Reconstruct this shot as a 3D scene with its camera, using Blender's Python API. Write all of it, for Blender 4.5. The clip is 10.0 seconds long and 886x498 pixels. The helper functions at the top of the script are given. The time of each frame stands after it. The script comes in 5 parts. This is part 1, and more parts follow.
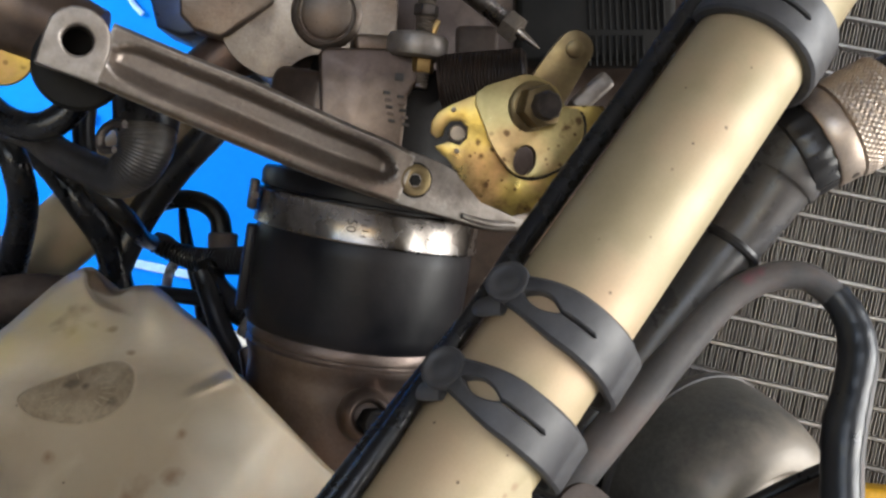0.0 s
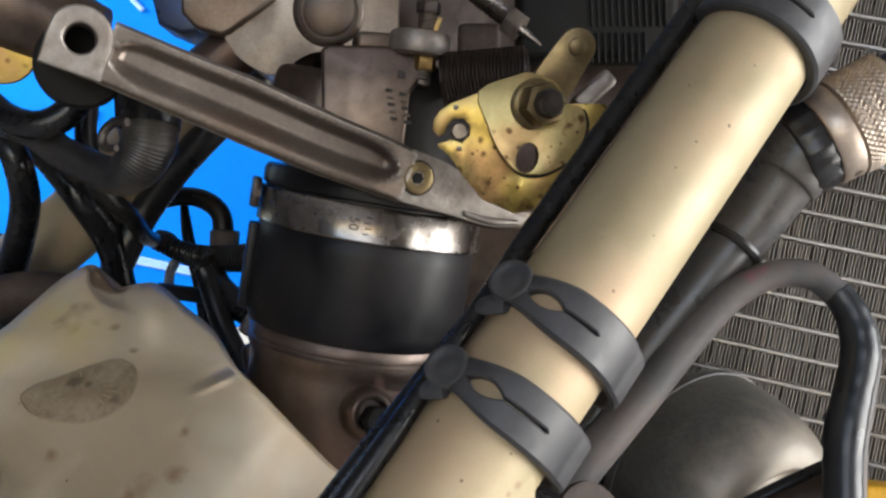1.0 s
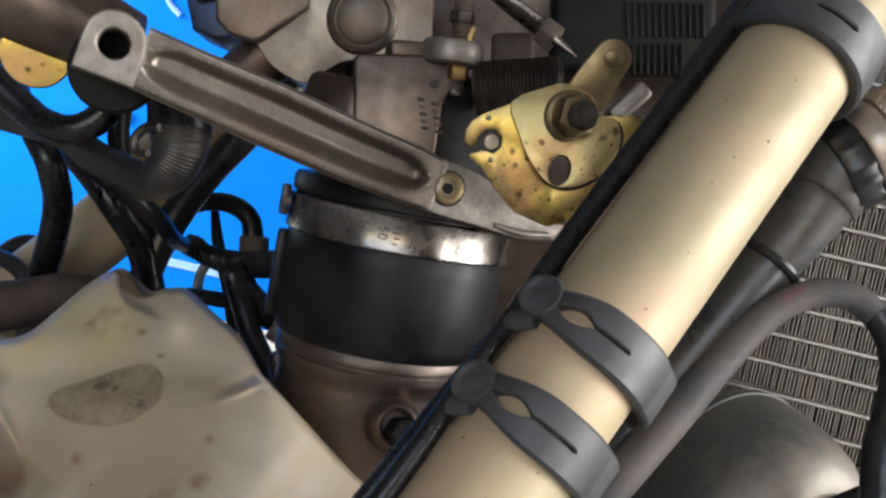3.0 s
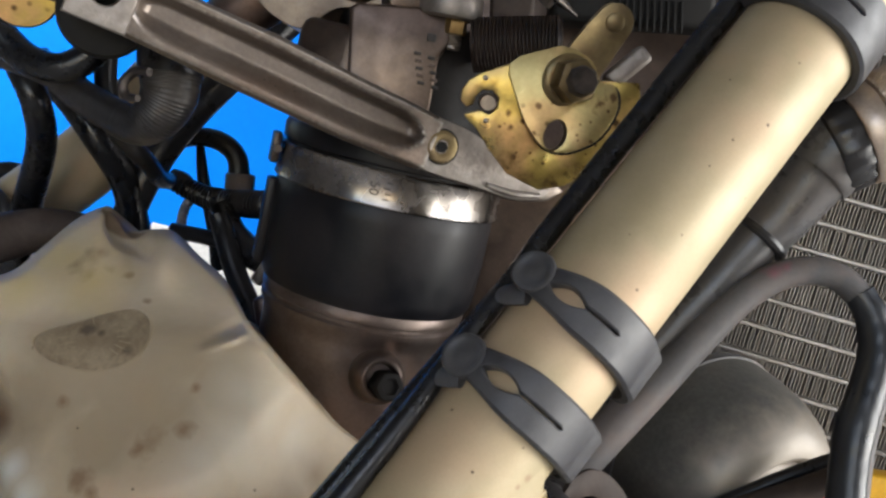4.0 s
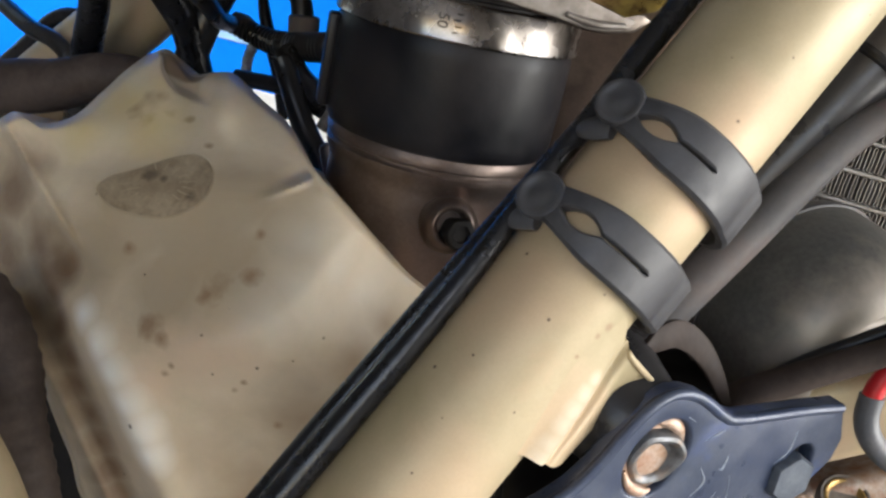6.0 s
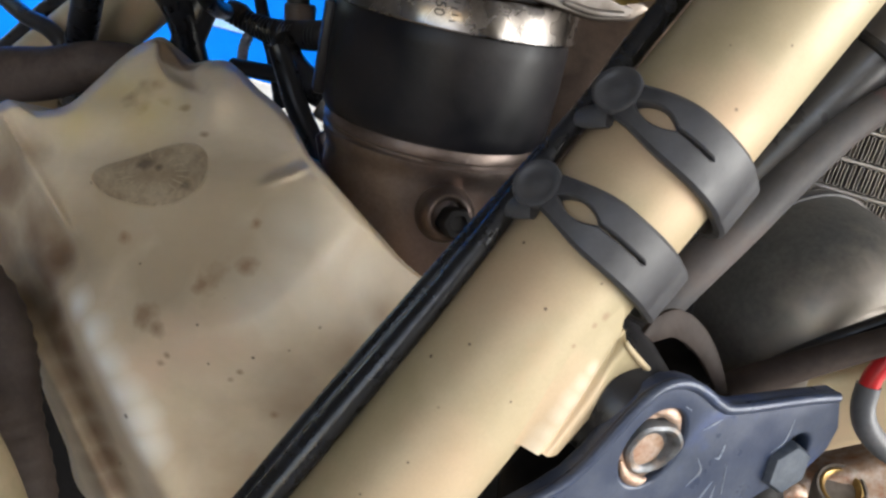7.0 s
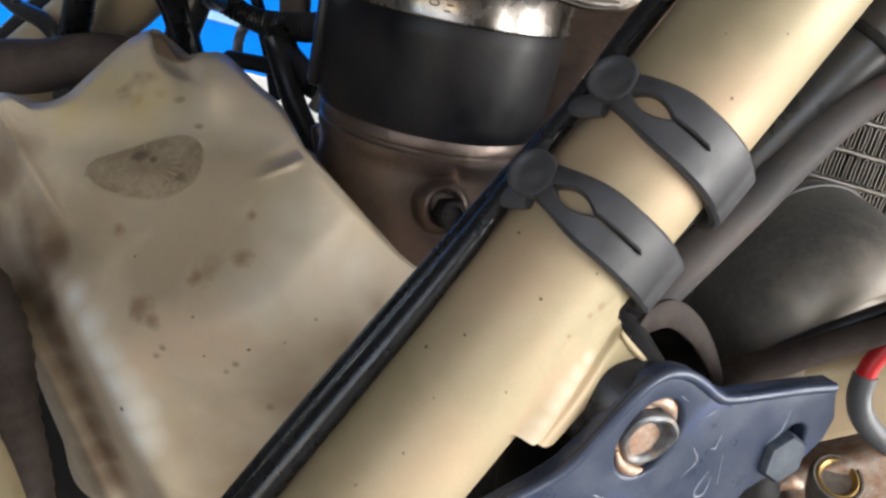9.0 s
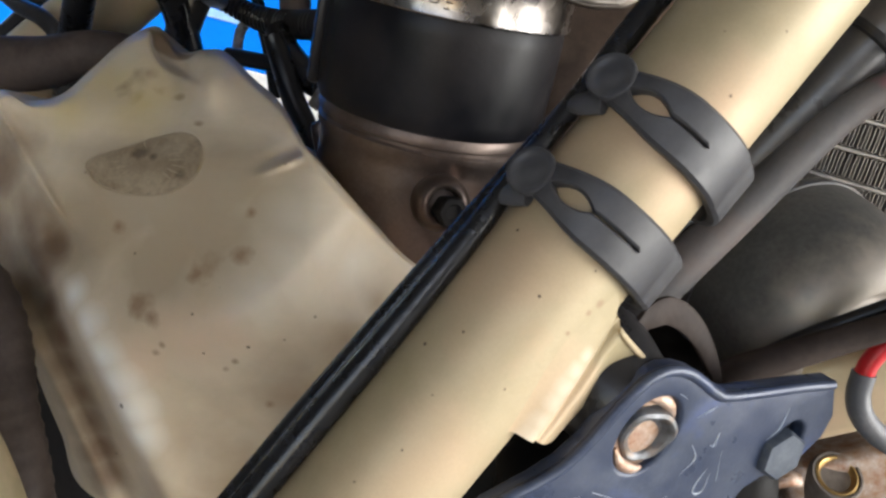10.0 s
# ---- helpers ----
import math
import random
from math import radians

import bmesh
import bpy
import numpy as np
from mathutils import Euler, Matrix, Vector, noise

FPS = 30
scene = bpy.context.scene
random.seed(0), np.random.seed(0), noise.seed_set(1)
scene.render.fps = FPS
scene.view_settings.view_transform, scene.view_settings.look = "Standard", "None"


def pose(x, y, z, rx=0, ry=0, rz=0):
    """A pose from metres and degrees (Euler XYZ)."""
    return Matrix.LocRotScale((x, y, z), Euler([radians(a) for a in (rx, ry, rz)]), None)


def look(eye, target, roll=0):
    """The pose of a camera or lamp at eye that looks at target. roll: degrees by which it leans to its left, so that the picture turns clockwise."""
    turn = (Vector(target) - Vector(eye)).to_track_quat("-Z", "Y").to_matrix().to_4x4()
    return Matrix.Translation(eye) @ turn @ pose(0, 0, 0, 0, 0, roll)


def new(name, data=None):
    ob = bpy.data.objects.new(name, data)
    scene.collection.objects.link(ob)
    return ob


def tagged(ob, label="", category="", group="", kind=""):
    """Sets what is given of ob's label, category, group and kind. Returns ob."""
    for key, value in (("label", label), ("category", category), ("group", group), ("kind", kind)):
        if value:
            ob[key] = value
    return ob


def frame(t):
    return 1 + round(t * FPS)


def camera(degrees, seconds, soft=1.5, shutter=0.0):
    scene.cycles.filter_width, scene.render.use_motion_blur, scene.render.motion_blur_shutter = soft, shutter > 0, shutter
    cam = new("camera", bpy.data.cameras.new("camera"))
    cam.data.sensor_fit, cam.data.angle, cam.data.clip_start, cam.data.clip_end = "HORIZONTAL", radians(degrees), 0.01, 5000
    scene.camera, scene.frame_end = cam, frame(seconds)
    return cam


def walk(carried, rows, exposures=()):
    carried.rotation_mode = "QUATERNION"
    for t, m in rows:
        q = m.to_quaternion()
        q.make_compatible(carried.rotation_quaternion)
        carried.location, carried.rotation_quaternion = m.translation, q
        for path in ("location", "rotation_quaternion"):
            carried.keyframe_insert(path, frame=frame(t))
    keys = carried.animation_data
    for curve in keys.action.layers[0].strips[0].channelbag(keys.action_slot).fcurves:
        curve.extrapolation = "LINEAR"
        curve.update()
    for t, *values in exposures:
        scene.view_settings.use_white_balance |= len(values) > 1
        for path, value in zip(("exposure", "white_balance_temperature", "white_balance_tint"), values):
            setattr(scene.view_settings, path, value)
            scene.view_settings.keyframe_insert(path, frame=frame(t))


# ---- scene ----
cam = camera(53.22, 10.0, soft=2.6)
# The machine's own frame: millimetres, x along it, y away from the first eye, z up; the first eye is its origin.
EYE, TILT, LEAN, TURN = 0.75, -5.0, -12.0, 0.0
BIKE = pose(0, 0, EYE, TILT, LEAN, TURN)
MM = 0.001
# seconds, x, y, z in millimetres, yaw, pitch, roll in degrees
ROWS = [
    (0.0, 0.00, 0.00, 0.00, 0.00, 0.00, 0.00),
    (0.5, -0.34, -0.09, 0.42, 0.02, -0.22, 0.12),
    (1.0, -0.44, -0.03, 0.37, 0.02, -0.26, 0.05),
    (1.5, -0.58, -0.44, 0.72, 0.03, -0.26, -0.08),
    (2.0, -0.12, 2.88, 0.96, 0.77, -0.34, -0.04),
    (2.5, -0.32, 2.73, 0.57, 1.69, -0.11, -0.47),
    (2.7, -0.02, 2.12, -0.05, 2.08, 0.40, -0.61),
    (4.0, -3.27, 2.17, 8.70, 0.59, -4.85, -3.44),
    (4.5, -2.84, 11.12, 5.17, 4.29, -9.84, -2.37),
    (5.0, -2.93, 12.66, 4.43, 5.98, -12.61, -2.68),
    (5.5, -3.02, 13.33, 3.80, 5.48, -13.59, -2.52),
    (6.0, -2.98, 12.91, 3.71, 5.36, -14.12, -2.53),
    (7.5, -2.71, 13.69, 3.29, 5.14, -14.87, -2.62),
    (8.0, -2.47, 13.70, 3.29, 5.22, -14.93, -2.60),
    (8.5, -2.61, 13.76, 3.27, 5.08, -15.13, -2.55),
    (9.0, -2.53, 13.76, 2.92, 5.01, -15.16, -2.47),
    (9.5, -2.42, 13.73, 2.75, 4.98, -15.10, -2.43),
    (10.0, -2.28, 13.66, 2.88, 5.06, -15.30, -2.50),
]
walk(cam, [(t, BIKE @ pose(MM * x, MM * y, MM * z, 90 + pitch, roll, yaw)) for t, x, y, z, yaw, pitch, roll in ROWS])

# ---- light ----
world = bpy.data.worlds.new("world")
scene.world = world
world.use_nodes = True
wn, wl = world.node_tree.nodes, world.node_tree.links
sky = wn.new("ShaderNodeTexSky")
sky.sky_type, sky.sun_disc = "NISHITA", False
sky.sun_elevation, sky.sun_rotation = radians(38), radians(167)
wl.new(sky.outputs["Color"], wn["Background"].inputs["Color"])
wn["Background"].inputs["Strength"].default_value = 0.145

sun = new("sun", bpy.data.lights.new("sun", "SUN"))
sun.data.energy, sun.data.angle, sun.data.color = 0.7, radians(0.6), (1.0, 0.97, 0.92)
sun.matrix_world = look((1.7, -7.6, 6.1), (0, 0, 0))

# daylight that comes in by the wide doorway
door_light = new("doorway_daylight", bpy.data.lights.new("doorway_daylight", "AREA"))
door_light.data.shape, door_light.data.size, door_light.data.size_y = "RECTANGLE", 1.9, 1.5
door_light.data.energy, door_light.data.color = 38.0, (1.0, 0.965, 0.91)
door_light.matrix_world = look((2.1, -0.45, 1.1), (0.3, -0.1, 0.8))

# fill lamp added to brighten the blue wall; its side opening is made up
wall_fill = new("wall_fill_lamp", bpy.data.lights.new("wall_fill_lamp", "AREA"))
wall_fill.data.shape, wall_fill.data.size, wall_fill.data.size_y = "RECTANGLE", 0.75, 1.2
wall_fill.data.energy, wall_fill.data.color, wall_fill.data.spread = 11.0, (1.0, 0.99, 0.96), radians(100)
wall_fill.matrix_world = look((-2.58, 1.85, 1.22), (-0.9, 2.6, 0.7))

scene.view_settings.exposure = 1.44


# ---- materials ----
def mat(name, c1, c2, rough=0.5, metal=0.0, stain=70.0, grain=1200.0, bump=0.25, depth=0.15, lo=0.38, hi=0.62,
        rough_var=0.12, specks=None, speck_size=350.0, speck_cut=0.045, coat=0.0, c3=None, c3_scale=25.0, streak=(1, 1, 1), soft_depth=0.0, fine_mix=0.35, spec=0.5, blotch=None, blotch_scale=60.0, wear=None):
    """A surface with two colours in large patches, fine grain, relief and, where asked, dark specks and rubbed edges."""
    m = bpy.data.materials.new(name)
    m.use_nodes = True
    n, l = m.node_tree.nodes, m.node_tree.links
    b = n["Principled BSDF"]
    co = n.new("ShaderNodeTexCoord")
    mp = n.new("ShaderNodeMapping")
    mp.inputs["Scale"].default_value = streak
    l.new(co.outputs["Object"], mp.inputs["Vector"])

    def noise_at(scale, detail=6.0, rough_n=0.6):
        t = n.new("ShaderNodeTexNoise")
        t.inputs["Scale"].default_value, t.inputs["Detail"].default_value, t.inputs["Roughness"].default_value = scale, detail, rough_n
        l.new(mp.outputs["Vector"], t.inputs["Vector"])
        return t.outputs["Fac"]

    def span(sock, a, z):
        r = n.new("ShaderNodeMapRange")
        r.inputs["From Min"].default_value, r.inputs["From Max"].default_value = a, z
        l.new(sock, r.inputs["Value"])
        return r.outputs["Result"]

    def mixc(fac, a, z, kind="MIX"):
        x = n.new("ShaderNodeMixRGB")
        x.blend_type = kind
        for sock, v in zip(x.inputs, (fac, a, z)):
            if isinstance(v, tuple):
                sock.default_value = (*v, 1)
            elif isinstance(v, (float, int)):
                sock.default_value = v
            else:
                l.new(v, sock)
        return x.outputs["Color"]

    big = noise_at(stain)
    fine = noise_at(grain, 3.0)
    col = mixc(span(big, lo, hi), c1, c2)
    if c3:
        col = mixc(span(noise_at(c3_scale, 4.0), 0.5, 0.68), col, c3)
    col = mixc(fine_mix, col, mixc(span(fine, 0.25, 0.75), (0.55, 0.55, 0.55), (1.25, 1.25, 1.25)), "MULTIPLY")
    if blotch:
        col = mixc(span(noise_at(blotch_scale, 5.0, 0.65), 0.60, 0.72), col, blotch)
    if specks:
        v = n.new("ShaderNodeTexVoronoi")
        v.inputs["Scale"].default_value = speck_size
        l.new(mp.outputs["Vector"], v.inputs["Vector"])
        gate = span(v.outputs["Distance"], speck_cut, speck_cut * 0.5)
        keep = span(noise_at(stain * 1.7, 2.0), 0.48, 0.56)
        mul = n.new("ShaderNodeMath")
        mul.operation = "MULTIPLY"
        l.new(gate, mul.inputs[0])
        l.new(keep, mul.inputs[1])
        col = mixc(mul.outputs["Value"], col, specks)
    if wear:
        rub = n.new("ShaderNodeMath")
        rub.operation = "MULTIPLY_ADD"
        rub.inputs[1].default_value = 0.06
        geo = n.new("ShaderNodeNewGeometry")
        l.new(fine, rub.inputs[0])
        l.new(geo.outputs["Pointiness"], rub.inputs[2])
        col = mixc(span(rub.outputs["Value"], 0.55, 0.60), col, wear)
    l.new(col, b.inputs["Base Color"])
    if soft_depth:
        b.inputs["Subsurface Weight"].default_value, b.inputs["Subsurface Scale"].default_value = 0.35, soft_depth * MM
        b.inputs["Subsurface Radius"].default_value = (1.0, 0.75, 0.45)
    ro = n.new("ShaderNodeMapRange")
    ro.inputs["To Min"].default_value, ro.inputs["To Max"].default_value = max(0.03, rough - rough_var), min(1.0, rough + rough_var)
    ro.inputs["From Min"].default_value, ro.inputs["From Max"].default_value = 0.3, 0.7
    l.new(noise_at(stain * 2.3), ro.inputs["Value"])
    l.new(ro.outputs["Result"], b.inputs["Roughness"])
    b.inputs["Metallic"].default_value = metal
    b.inputs["Specular IOR Level"].default_value = spec
    b.inputs["Coat Weight"].default_value = coat
    b.inputs["Coat Roughness"].default_value = 0.15
    bp = n.new("ShaderNodeBump")
    bp.inputs["Strength"].default_value, bp.inputs["Distance"].default_value = bump, depth * MM
    l.new(fine, bp.inputs["Height"])
    l.new(bp.outputs["Normal"], b.inputs["Normal"])
    return m


CHAMPAGNE = mat("champagne_paint", (0.375, 0.308, 0.183), (0.465, 0.372, 0.236), 0.54, 0.15, stain=40, grain=2500, bump=0.1, depth=0.03, coat=0.0, fine_mix=0.10,
                specks=(0.14, 0.08, 0.045), speck_size=150, speck_cut=0.03, c3=(0.53, 0.375, 0.24), c3_scale=22, blotch=(0.47, 0.35, 0.22), blotch_scale=60)
STRAP = mat("strap_rubber", (0.04, 0.040, 0.045), (0.068, 0.067, 0.071), 0.46, stain=120, grain=1800, bump=0.2, fine_mix=0.15)
RUBBER = mat("black_rubber", (0.008, 0.008, 0.009), (0.019, 0.018, 0.019), 0.34, stain=60, grain=1500, bump=0.25, spec=0.4)
BOOT = mat("boot_rubber", (0.0045, 0.0047, 0.0065), (0.010, 0.0095, 0.012), 0.40, stain=45, grain=900, bump=0.3, c3=(0.018, 0.0155, 0.0155), spec=0.22)
VINYL = mat("shiny_vinyl", (0.005, 0.0055, 0.007), (0.009, 0.0095, 0.012), 0.28, stain=90, grain=260, bump=0.25, depth=0.3)
DUSTY = mat("dusty_hose", (0.075, 0.072, 0.074), (0.13, 0.12, 0.117), 0.55, stain=60, grain=1500, bump=0.25, c3=(0.14, 0.105, 0.092), c3_scale=45, fine_mix=0.2, spec=0.3)
DUSTY_BLACK = mat("dusty_black_vinyl", (0.009, 0.009, 0.011), (0.022, 0.020, 0.020), 0.36, stain=70, grain=1300, bump=0.25, c3=(0.06, 0.052, 0.046), c3_scale=50)
BROWN_HOSE = mat("brown_dusty_hose", (0.030, 0.022, 0.019), (0.078, 0.060, 0.052), 0.6, stain=50, grain=900, bump=0.4, spec=0.15)
CAST = mat("cast_aluminium", (0.215, 0.182, 0.155), (0.135, 0.106, 0.087), 0.42, 0.85, stain=55, grain=1400, bump=0.3, depth=0.2, c3=(0.17, 0.12, 0.09), c3_scale=40, specks=(0.06, 0.045, 0.035), speck_size=500, speck_cut=0.12)
CAST_ARM = mat("rubbed_cast_aluminium", (0.21, 0.175, 0.15), (0.15, 0.118, 0.096), 0.42, 0.8, stain=55, grain=1100, bump=0.4, depth=0.2, c3=(0.165, 0.115, 0.088), c3_scale=40, specks=(0.06, 0.045, 0.035), speck_size=450, speck_cut=0.12, wear=(0.44, 0.41, 0.38))
CAST_WORN = mat("worn_cast_aluminium", (0.31, 0.28, 0.255), (0.21, 0.178, 0.155), 0.48, 0.75, stain=160, grain=800, bump=0.6, depth=0.2, specks=(0.08, 0.06, 0.05), speck_size=400)
# darker cast alloy; shade on the carburettor's face is put into the colour
CAST_BROWN = mat("brown_shaded_casting", (0.105, 0.076, 0.062), (0.06, 0.042, 0.033), 0.42, 0.75, stain=60, grain=1200, bump=0.35, depth=0.1, c3=(0.24, 0.18, 0.14))
MANIFOLD = mat("manifold_alloy", (0.17, 0.135, 0.118), (0.105, 0.076, 0.064), 0.4, 0.85, stain=50, grain=1100, bump=0.35, depth=0.12, c3=(0.2, 0.13, 0.1))
# near black: the shade of deep gaps is put into this colour
DARK_CAST = mat("shaded_dark_casting", (0.006, 0.0055, 0.0055), (0.014, 0.012, 0.011), 0.6, 0.0, stain=40, grain=800, bump=0.5, spec=0.15)
ZINC = mat("yellow_zinc", (0.56, 0.415, 0.105), (0.30, 0.21, 0.085), 0.34, 0.9, stain=60, grain=900, bump=0.25, depth=0.08,
           specks=(0.06, 0.035, 0.015), speck_size=300, speck_cut=0.26, c3=(0.55, 0.33, 0.15), c3_scale=70, blotch=(0.14, 0.08, 0.03), blotch_scale=230)
ZINC_GREEN = mat("greenish_zinc", (0.29, 0.235, 0.10), (0.35, 0.255, 0.115), 0.36, 0.9, stain=90, grain=900, bump=0.25, depth=0.08,
                 specks=(0.05, 0.03, 0.012), speck_size=190, speck_cut=0.17, c3=(0.40, 0.25, 0.12), c3_scale=60, blotch=(0.10, 0.06, 0.025), blotch_scale=210)
ZINC_DULL = mat("dull_zinc", (0.225, 0.17, 0.085), (0.14, 0.10, 0.055), 0.42, 0.85, stain=120, grain=1200, bump=0.3, specks=(0.07, 0.045, 0.03), speck_size=420, speck_cut=0.08)
STEEL = mat("bright_steel", (0.31, 0.285, 0.265), (0.21, 0.185, 0.168), 0.27, 1.0, stain=80, grain=1600, bump=0.15, depth=0.05)
OLD_STEEL = mat("old_steel", (0.33, 0.29, 0.25), (0.22, 0.185, 0.155), 0.42, 0.9, stain=150, grain=1400, bump=0.3)
SPRING = mat("brown_spring_steel", (0.030, 0.017, 0.012), (0.016, 0.010, 0.008), 0.45, 0.4, stain=200, grain=1500)
DARK_STEEL = mat("dark_steel", (0.07, 0.062, 0.058), (0.12, 0.10, 0.09), 0.4, 0.8, stain=200, grain=1500)
SATIN = mat("satin_silver", (0.54, 0.45, 0.375), (0.43, 0.35, 0.29), 0.48, 0.9, stain=90, grain=1500, bump=0.2, depth=0.05)
RUSTY = mat("rusty_steel", (0.36, 0.22, 0.14), (0.50, 0.42, 0.36), 0.5, 0.6, stain=260, grain=1800, bump=0.5, c3=(0.30, 0.13, 0.06), c3_scale=160)
GALV = mat("galvanised_steel", (0.22, 0.225, 0.235), (0.11, 0.105, 0.10), 0.52, 0.7, stain=260, grain=900, bump=0.5, depth=0.2, c3=(0.30, 0.19, 0.11), c3_scale=180)
BRASS = mat("brass", (0.58, 0.41, 0.17), (0.42, 0.27, 0.11), 0.42, 1.0, stain=160, grain=1500)
PLASTIC = mat("grimy_white_plastic", (0.59, 0.505, 0.375), (0.51, 0.42, 0.30), 0.46, 0.0, stain=22, grain=500, bump=0.08, depth=0.08,
              specks=(0.05, 0.035, 0.02), speck_size=110, speck_cut=0.03, c3=(0.58, 0.46, 0.32), c3_scale=24, soft_depth=1.0, fine_mix=0.08, spec=0.3)
PLASTIC_MARK = mat("scuffed_plastic", (0.36, 0.285, 0.19), (0.25, 0.19, 0.12), 0.45, 0.0, stain=190, grain=700, bump=0.6, depth=0.25, fine_mix=0.5)
DOME = mat("dusty_grey_cover", (0.080, 0.078, 0.072), (0.135, 0.126, 0.112), 0.48, 0.2, stain=35, grain=900, bump=0.5, fine_mix=0.6, c3=(0.12, 0.10, 0.085), c3_scale=30, specks=(0.5, 0.46, 0.4), speck_size=260, speck_cut=0.05)
RAD_BAR = mat("radiator_tube", (0.52, 0.50, 0.48), (0.38, 0.355, 0.33), 0.4, 0.8, stain=80, grain=1200)
RAD_FIN = mat("radiator_fin", (0.27, 0.245, 0.22), (0.37, 0.335, 0.30), 0.5, 0.7, stain=90, grain=900)
NAVY = mat("dark_blue_paint", (0.028, 0.040, 0.078), (0.066, 0.080, 0.115), 0.36, 0.15, stain=75, grain=1500, bump=0.2, specks=(0.35, 0.36, 0.38), speck_size=150, speck_cut=0.03, c3=(0.014, 0.046, 0.19), c3_scale=40)
RED = mat("red_insulation", (0.72, 0.025, 0.03), (0.6, 0.02, 0.025), 0.35)
BLUED = mat("blue_grey_steel", (0.06, 0.075, 0.10), (0.11, 0.125, 0.15), 0.45, 0.3, stain=150)
GREY_SLEEVE = mat("grey_sleeve", (0.10, 0.105, 0.115), (0.15, 0.15, 0.16), 0.45)
TAPE = mat("blue_black_tape", (0.010, 0.012, 0.016), (0.018, 0.021, 0.026), 0.36, stain=90, grain=220, bump=0.35, depth=0.4, spec=0.5)
SHROUD = mat("satin_grey_rubber", (0.035, 0.036, 0.04), (0.06, 0.058, 0.058), 0.33, stain=60, grain=1200, bump=0.2, c3=(0.08, 0.07, 0.065), c3_scale=40)
YELLOW = mat("yellow_plastic", (0.75, 0.40, 0.02), (0.68, 0.35, 0.02), 0.45)
SCRATCH = mat("bare_metal_scratch", (0.42, 0.46, 0.52), (0.25, 0.29, 0.36), 0.4, 0.5, stain=600)
PALE = mat("pale_wire", (0.5, 0.5, 0.5), (0.3, 0.3, 0.3), 0.5, stain=400)
BLUE_WALL = mat("blue_painted_wall", (0.0, 0.205, 0.90), (0.0, 0.22, 0.93), 0.8, stain=3, grain=60, bump=0.05, fine_mix=0.1, spec=0.1)
COVER_BLACK = mat("matt_black_cover", (0.006, 0.006, 0.006), (0.012, 0.011, 0.010), 0.6, spec=0.15)
PALE_BLUE = mat("pale_blue_paint", (0.30, 0.55, 0.90), (0.38, 0.62, 0.92), 0.7, stain=8, grain=60, bump=0.05)
WHITE_WALL = mat("white_painted_wall", (0.74, 0.73, 0.70), (0.68, 0.66, 0.63), 0.8, stain=2, grain=80, bump=0.05)
CEILING_PAINT = mat("warm_grey_ceiling", (0.36, 0.34, 0.29), (0.31, 0.29, 0.25), 0.8, stain=2, grain=80, bump=0.05)
GREY_WALL = mat("grey_painted_wall", (0.20, 0.19, 0.175), (0.16, 0.15, 0.14), 0.8, stain=2, grain=80, bump=0.05)
CONCRETE = mat("concrete", (0.27, 0.265, 0.255), (0.21, 0.205, 0.195), 0.8, stain=3, grain=120, bump=0.2, depth=1.0)
MARKING = mat("dark_stamp_ink", (0.02, 0.016, 0.014), (0.035, 0.028, 0.024), 0.6)



def tint_spots(m, spots, colour, strength=0.8, ragged=0.9, grain=420.0, core=0.35):
    """Dirt, wear and painted light or shade with a ragged outline at the given spots (place in the world, radius in
    metres) of a surface.
    """
    n, l = m.node_tree.nodes, m.node_tree.links
    base = n["Principled BSDF"].inputs["Base Color"]
    geo = n.new("ShaderNodeNewGeometry")
    nz = n.new("ShaderNodeTexNoise")
    nz.inputs["Scale"].default_value, nz.inputs["Detail"].default_value = grain, 5.0
    l.new(geo.outputs["Position"], nz.inputs["Vector"])
    last = None
    for p, r in spots:
        d = n.new("ShaderNodeVectorMath")
        d.operation = "DISTANCE"
        d.inputs[1].default_value = p
        l.new(geo.outputs["Position"], d.inputs[0])
        q = n.new("ShaderNodeMath")
        q.operation = "MULTIPLY_ADD"
        q.inputs[1].default_value, q.inputs[2].default_value = ragged * 2.0 * r, -ragged * r
        l.new(nz.outputs["Fac"], q.inputs[0])
        s = n.new("ShaderNodeMath")
        s.operation = "ADD"
        l.new(d.outputs["Value"], s.inputs[0])
        l.new(q.outputs["Value"], s.inputs[1])
        g = n.new("ShaderNodeMapRange")
        g.inputs["From Min"].default_value, g.inputs["From Max"].default_value = r, core * r
        g.inputs["To Max"].default_value = strength
        l.new(s.outputs["Value"], g.inputs["Value"])
        if last is None:
            last = g.outputs["Result"]
        else:
            mx = n.new("ShaderNodeMath")
            mx.operation = "MAXIMUM"
            l.new(last, mx.inputs[0])
            l.new(g.outputs["Result"], mx.inputs[1])
            last = mx.outputs["Value"]
    x = n.new("ShaderNodeMixRGB")
    x.inputs["Color2"].default_value = (*colour, 1)
    l.new(base.links[0].from_socket, x.inputs["Color1"])
    l.new(last, x.inputs["Fac"])
    l.new(x.outputs["Color"], base)


# ---- building helpers (millimetres in the machine's frame) ----
AT = {}


